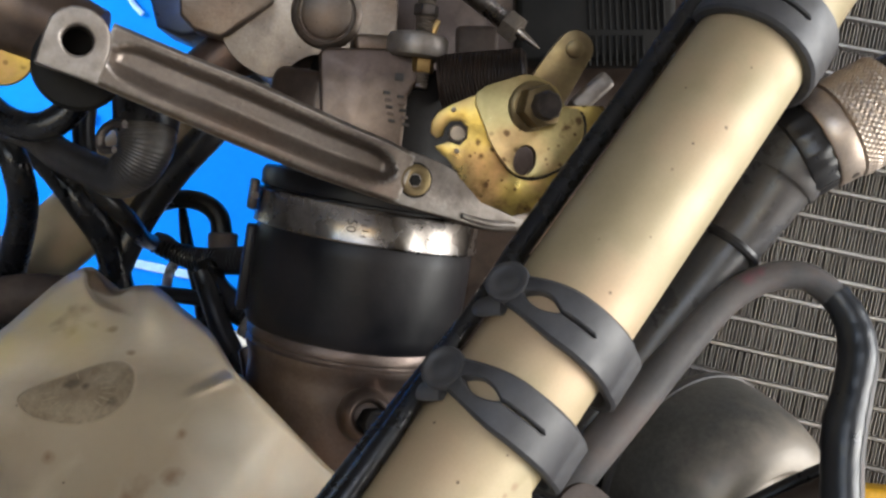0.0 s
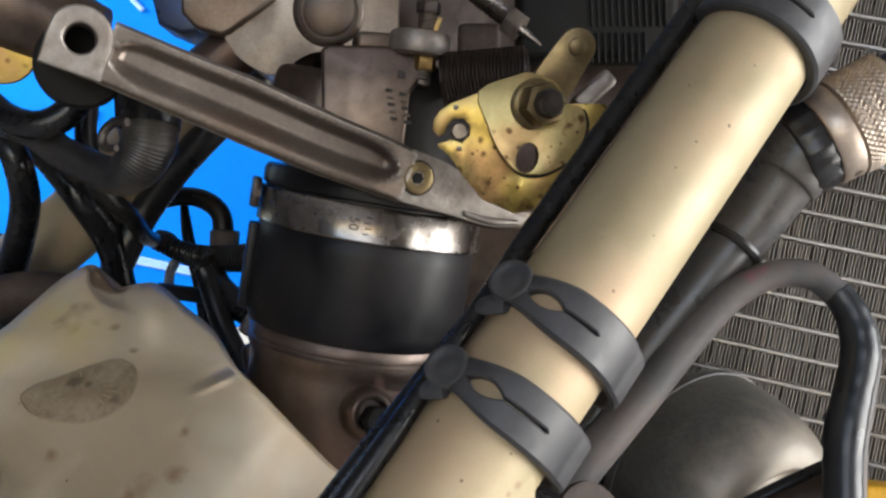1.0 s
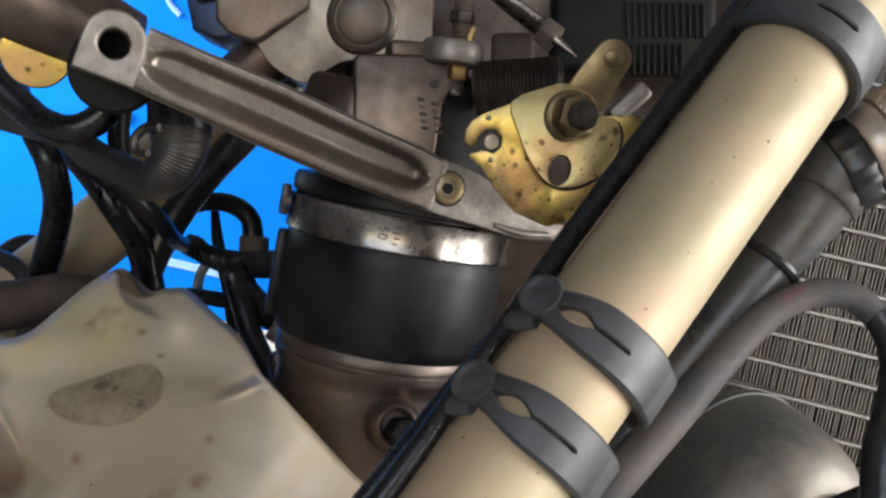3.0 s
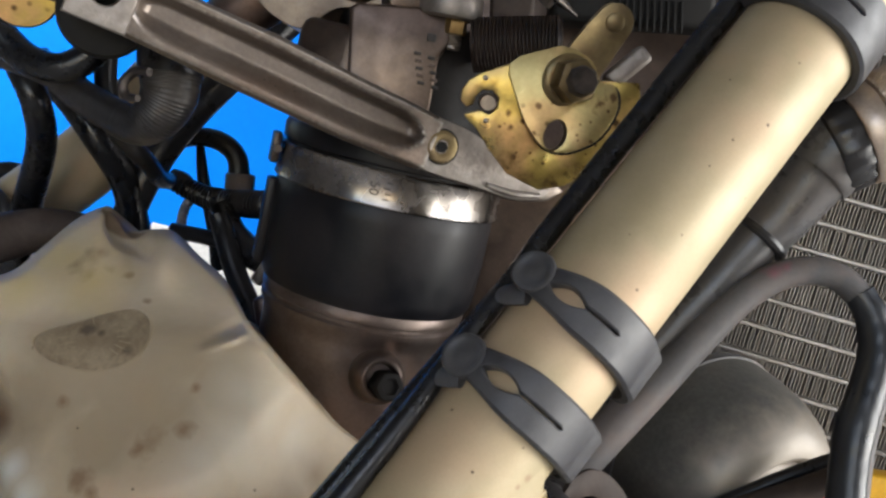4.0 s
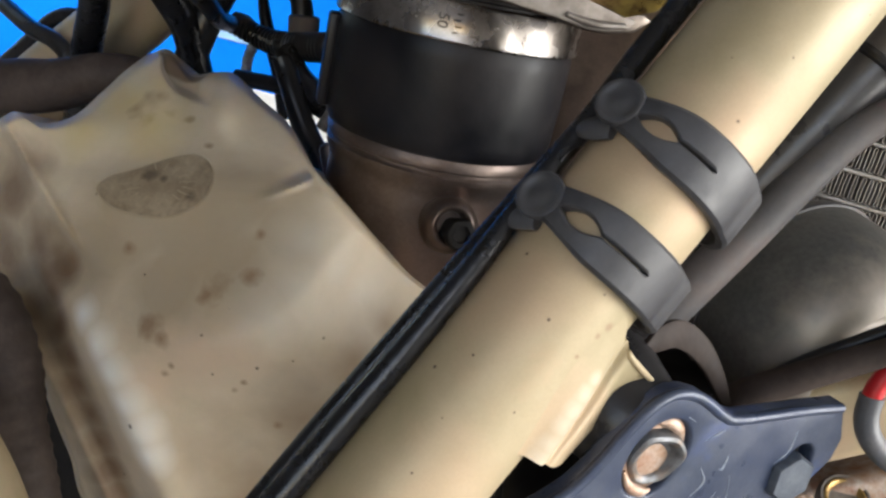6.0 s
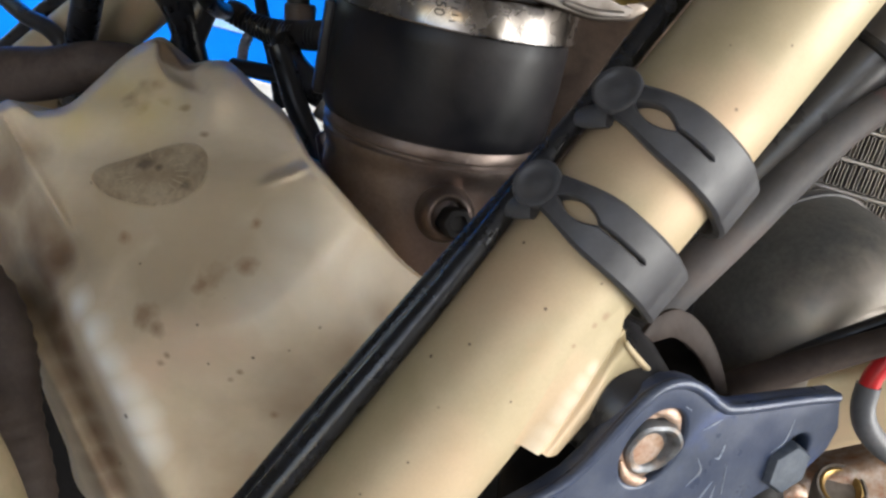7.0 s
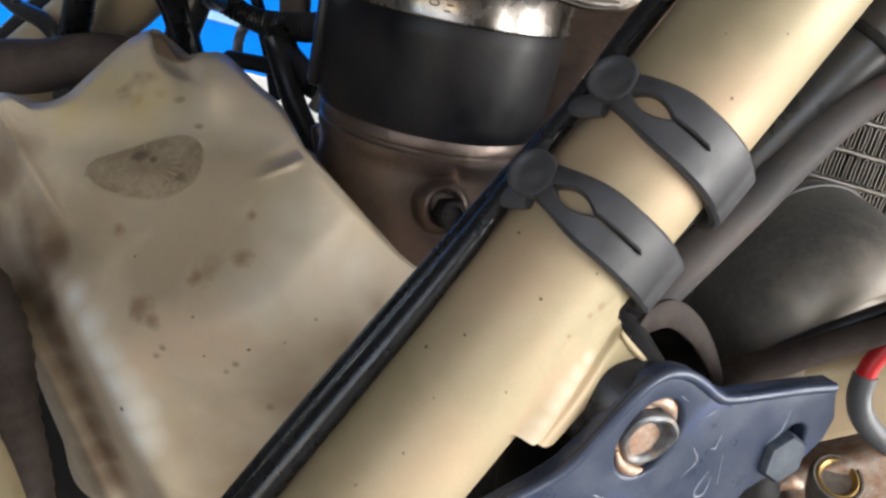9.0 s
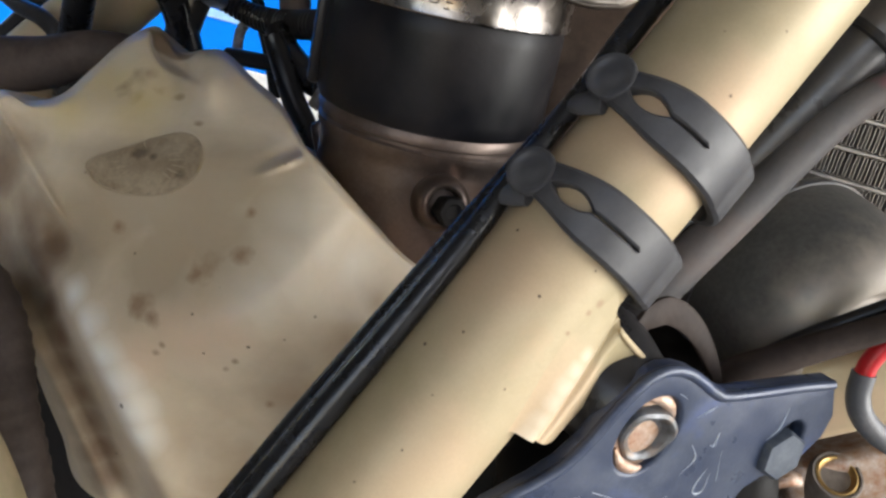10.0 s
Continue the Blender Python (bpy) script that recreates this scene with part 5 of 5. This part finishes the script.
part("inner_sleeve", sweep(B(), [(73.4, 164.6, -9.0), (77.0, 163.8, -14.0), (77.7, 162.4, -20), (76.0, 160.8, -27), (74.2, 159.4, -33), (73.0, 158, -39), (71.8, 155.4, -51), (71.0, 152.4, -70)], 2.2, 18, 8), DUSTY, loop, "dusty grey sleeve beside the tape")

# ---- round cover ----
dm = facing((62.5, 203, -55.5), (0, 0, 1), (0.46, -0.82, -0.30))
cover = thing("round_cover", (66, 220, -80), "dusty dark grey domed metal cover", "cover")
part("dome", lathe(B(), [(16.0, -11), (25.0, -10.2), (24.9, -9.5), (24.9, -5), (24.7, 0), (23.9, 6), (22.2, 11), (19.6, 14.8), (16.8, 16.7), (14.8, 17.0), (13.8, 16.4), (13.2, 14.6), (12.6, 13.8), (11.0, 13.6), (9.6, 14.2), (8.8, 15.4), (7.0, 16.0), (0, 16.2)], dm, 80), DOME, cover)
# paler tone over the dome's front face
tint_spots(DOME, [(BIKE @ (MM * (dm @ Vector((0, 0, 18)))), 0.0275)], (0.25, 0.215, 0.175), 0.9, 0.22, 160.0, 0.76)
part("rim", lathe(B(), [(24.6, -9.2), (25.25, -8.8), (25.35, -8.3), (25.25, -7.8), (24.8, -7.6)], dm, 80), DUSTY, cover, "thin dusty rim")

# ---- lower side: plate, bolts, wires ----
lf = facing((19.4, 132, -55.6), (1, 0.58, 0), (0.58, -1, -0.15))
plate = thing("mounting_plate", (19, 134, -85), "scratched dark blue painted steel mounting plate", "mounting plate")
p_out = smooth_loop([(-10.7, 1.0), (-13.9, -1.8), (-17.8, -3.8), (-25, -6.5), (-34, -14), (-36, -30)], 1) + [(10, -30), (20.6, -17.0), (22.6, -14.4), (25.5, -13.2), (33.5, -11.0), (37.6, -7.4), (38.9, -3.4), (37.2, 2.6), (36.2, 3.7), (28.7, 4.2), (14.8, 4.9), (11.6, 6.0), (9.2, 8.0), (6.4, 9.9), (3.6, 11.0), (0.8, 11.2), (-2.4, 10.0), (-6.1, 6.6)]
slot1 = ring_of(0.2, 0.1, 5.0, 6.6, 28, -32)
slot2 = ring_of(29.4, -7.0, 2.9, 4.2, 24, -30)
part("plate", slab(B(), p_out, [slot1, slot2], lf, 0, -3.2, 0.7, 3), NAVY, plate)
edge_pts = [lf @ Vector((x, y, -0.2)) for x, y in ((-33, -14), (-24.5, -6.8), (-17.6, -4.2), (-13.6, -2.2), (-10.2, 0.8), (-5.8, 6.0), (-2.3, 9.3), (0.8, 10.5), (3.6, 10.3), (6.2, 9.2), (8.8, 7.4), (11.4, 5.4), (14.8, 4.2), (28.7, 3.5), (36.4, 2.8))]
part("rolled_edge", sweep(B(), edge_pts, 0.9, 10, 4), NAVY, plate)
# black sheet added to darken what shows through the slot
part("dark_sheet", slab(B(), [(23, -10), (35, -10), (35, 1), (23, 1)], [], lf, -4.0, -5, 0.3), COVER_BLACK, plate)
for line in (((8.9, 1.6), (10.9, 2.4), (12.3, 2.9)), ((15.4, 3.6), (16.0, 3.9)), ((24.4, -5.4), (26.8, -3.5), (27.8, 0.1)), ((13.4, -4.1), (13.8, -3.1), (14.2, -1.9)), ((12.6, -4.0), (13.4, -4.3), (13.9, -3.6)),
             ((9.1, -3.2), (10.3, -5.9), (8.0, -8.3)), ((13.4, -8.4), (11.5, -11.2), (11.7, -12.7), (13.4, -12.5), (14.2, -9.4)), ((15.8, -11.3), (15.5, -5.7)), ((4.5, 6.4), (6.0, 5.4)), ((-8.0, -8.0), (-3.0, -10.5)), ((-14.0, -9.0), (-10.0, -8.2)), ((2.0, -14.0), (6.5, -12.0))):
    w_ = [0.04] + [0.16] * (len(line) - 2) + [0.04] if len(line) > 2 else [0.1, 0.04]
    part("scratch", sweep(B(), [lf @ Vector((x, y, 0.0)) for x, y in line], w_, 6, 5), SCRATCH, plate)
bolt = thing("rusty_bolt", (19.4, 134, -57), "rusty galvanised bolt head in a worn slot", "bolt", "bolts in the mounting plate")
bmx = lf @ Matrix.Translation((0.2, 0, 0))
part("washer", lathe(B(), [(0, -2.2), (6.8, -2.2), (6.9, -1.4), (3.0, -1.2)], bmx, 36, wob=lambda a, h, r: r * (1 + 0.1 * math.cos(2 * (a - 1.0)))), RUSTY, bolt, "orange rusty washer")
hx = bmx @ Matrix.Translation((0.3, -0.2, -0.9)) @ Matrix.Rotation(radians(9), 4, "X") @ Matrix.Rotation(radians(-7), 4, "Y")
part("head", lathe(B(), [(4.7, -1.4), (4.8, 0.0), (4.6, 0.7), (4.1, 1.0), (3.5, 0.8), (3.1, 0.2), (2.8, -0.5), (1.6, -0.8), (0, -0.7)], hx, 40, wob=lambda a, h, r: r * (1 + 0.025 * math.cos(6 * a) + 0.04 * math.sin(3 * a + 1))), GALV, bolt, "dull galvanised bolt head")
part("rust_crescent", sweep(B(), [bmx @ Vector((5.0 * math.cos(radians(a)), 5.9 * math.sin(radians(a)), -0.7)) for a in (20, 45, 70, 95)], [0.3, 1.0, 1.0, 0.3], 12, 6, flat=0.7), RUSTY, bolt, "orange rust at the slot edge")
part("rust_crescent", sweep(B(), [bmx @ Vector((5.2 * math.cos(radians(a)), 5.9 * math.sin(radians(a)), -0.7)) for a in (195, 225, 255, 275)], [0.3, 0.9, 0.9, 0.3], 12, 6, flat=0.7), RUSTY, bolt, "orange rust at the slot edge")
bolt2 = thing("plate_bolt", (43.7, 148, -64), "grey bolt head sunk in a dark plate", "bolt", "bolts in the mounting plate")
part("head", lathe(B(), [(0, -3.4), (4.5, -3.4), (4.7, 0.5), (4.2, 1.3), (0, 1.4)], lf @ Matrix.Translation((28.3, -8.6, 0)) @ Matrix.Rotation(radians(24), 4, "Z"), 6), BLUED, bolt2)
bush = facing((13.8, 139, -50.6), (1, 0, 0), (0.45, -0.55, -0.6))
solo("rubber_bush", lathe(B(), [(5.5, -9), (8.6, -8), (9.2, -4), (9.2, 3), (8.4, 5), (5, 5.6), (0, 5.6)], bush, 40), RUBBER, "round black rubber bush behind the plate", "bush")
def bent_strip(mids, halves, thick, turn):
    """A flat rubber strip along a smooth line, its width lying along turn."""
    bm = B()
    line = catmull([(*p, h) for p, h in zip(mids, halves)], 8)
    rows_ = []
    for i, p in enumerate(line):
        d = Vector([float(c) for c in line[min(i + 1, len(line) - 1)][:3] - line[max(i - 1, 0)][:3]]).normalized()
        w = (Vector(turn) - d * d.dot(Vector(turn))).normalized()
        up = d.cross(w)
        c, h = Vector([float(v) for v in p[:3]]), float(p[3])
        rows_.append([bm.verts.new(c + w * x + up * z) for x, z in ((-h, -thick), (-h, thick * 0.6), (-h * 0.8, thick), (h * 0.8, thick), (h, thick * 0.6), (h, -thick))])
    for p, q in zip(rows_, rows_[1:]):
        for j in range(6):
            bm.faces.new((p[j], p[(j + 1) % 6], q[(j + 1) % 6], q[j]))
    bm.faces.new(rows_[0])
    bm.faces.new(rows_[-1])
    return bm


solo("rubber_strip", bent_strip([(14.5, 140, -44.5), (17.2, 141, -43.0), (19.8, 143, -41.2), (23.0, 145, -40.6), (26.6, 147, -43.0), (30.0, 149, -47.6), (32.8, 151, -53.8), (34, 152, -60)], [0.9, 1.2, 1.9, 2.2, 2.0, 1.6, 1.1, 0.9], 0.5, (0.5, 0.35, 0.8)), BROWN_HOSE, "dusty brown bent rubber strip behind the strap", "strip")
solo("lower_hose", sweep(B(), [(37.3, 178, -70.4), (41.7, 177, -63.8), (50.4, 176, -59.0), (59.8, 175, -54.4), (67.8, 174, -50.6), (79.1, 172, -44.7)], [2.2, 3.2, 3.0, 2.8, 2.6, 2.6], 20, 8), BROWN_HOSE, "dusty brown hose below the round cover", "hose")
solo("lower_hose", sweep(B(), [(38.3, 181, -66.4), (46.2, 180, -61.4), (55.7, 179, -55.2), (68.6, 178, -48.0), (80.5, 177, -42.3)], [1.4, 1.5, 1.5, 1.5, 1.5], 16, 8), RUBBER, "thin black hose along a dusty brown one", "hose")
solo("painted_bracket", block(B(), facing((70, 187, -68), (1, 0, 0.35), CAMWARD), (44, 17, 8), 2.5, 3), CHAMPAGNE, "champagne-painted bracket below the round cover", "bracket")
wire = thing("battery_wire", (66, 176, -72), "wire with red insulation and a grey sleeve", "wire")
part("red_insulation", sweep(B(), [(79.0, 176, -52.2), (75.4, 175.4, -51.6), (71.8, 175, -52.4), (68.5, 175, -55.1), (66.7, 175, -57.9), (66.0, 175, -60.4)], 1.9, 18, 8), RED, wire, "bright red insulation")
part("grey_sleeve", sweep(B(), [(66.0, 175, -60.1), (65.6, 175, -64.3), (66.7, 175, -68.3), (70.0, 175.5, -72.2), (74.2, 176, -75.0)], 2.3, 18, 8), GREY_SLEEVE, wire, "grey rubber sleeve")
fit_t = thing("brass_fitting", (75, 204, -105), "brass screw terminal in a rusty brown block", "terminal")
part("block", block(B(), facing((82, 209, -99), (1, 0, 0.35), CAMWARD), (34, 18, 14), 3, 3), RUSTY, fit_t)
tm = facing((74.9, 200, -95.0), (1, 0, 0), (0.05, -0.62, 0.78))
part("collar", lathe(B(), [(6.0, -8), (6.0, -0.5), (5.6, 0.2), (5.1, 0.2), (4.9, -0.6), (4.9, -1.2)], tm, 40), CAST_WORN, fit_t)
bs = part("brass_screw", lathe(B(), [(4.9, -1.4), (4.75, 0.0), (4.3, 0.15), (3.7, -0.4), (3.3, -1.5), (0, -1.8)], tm, 36), BRASS, fit_t)
for a in (0, 90):
    part("cross_slot", block(B(), tm @ Matrix.Rotation(radians(a + 20), 4, "Z") @ Matrix.Translation((0, 0, -1.6)), (3.4, 0.8, 0.5), 0.1, 1), DARK_STEEL, bs)
part("copper_tag", sweep(B(), [(60.5, 198, -97), (63.5, 198, -95.6), (66.5, 199, -96.5)], [1.6, 1.9, 1.7], 12, 6, flat=0.6), RUSTY, fit_t)
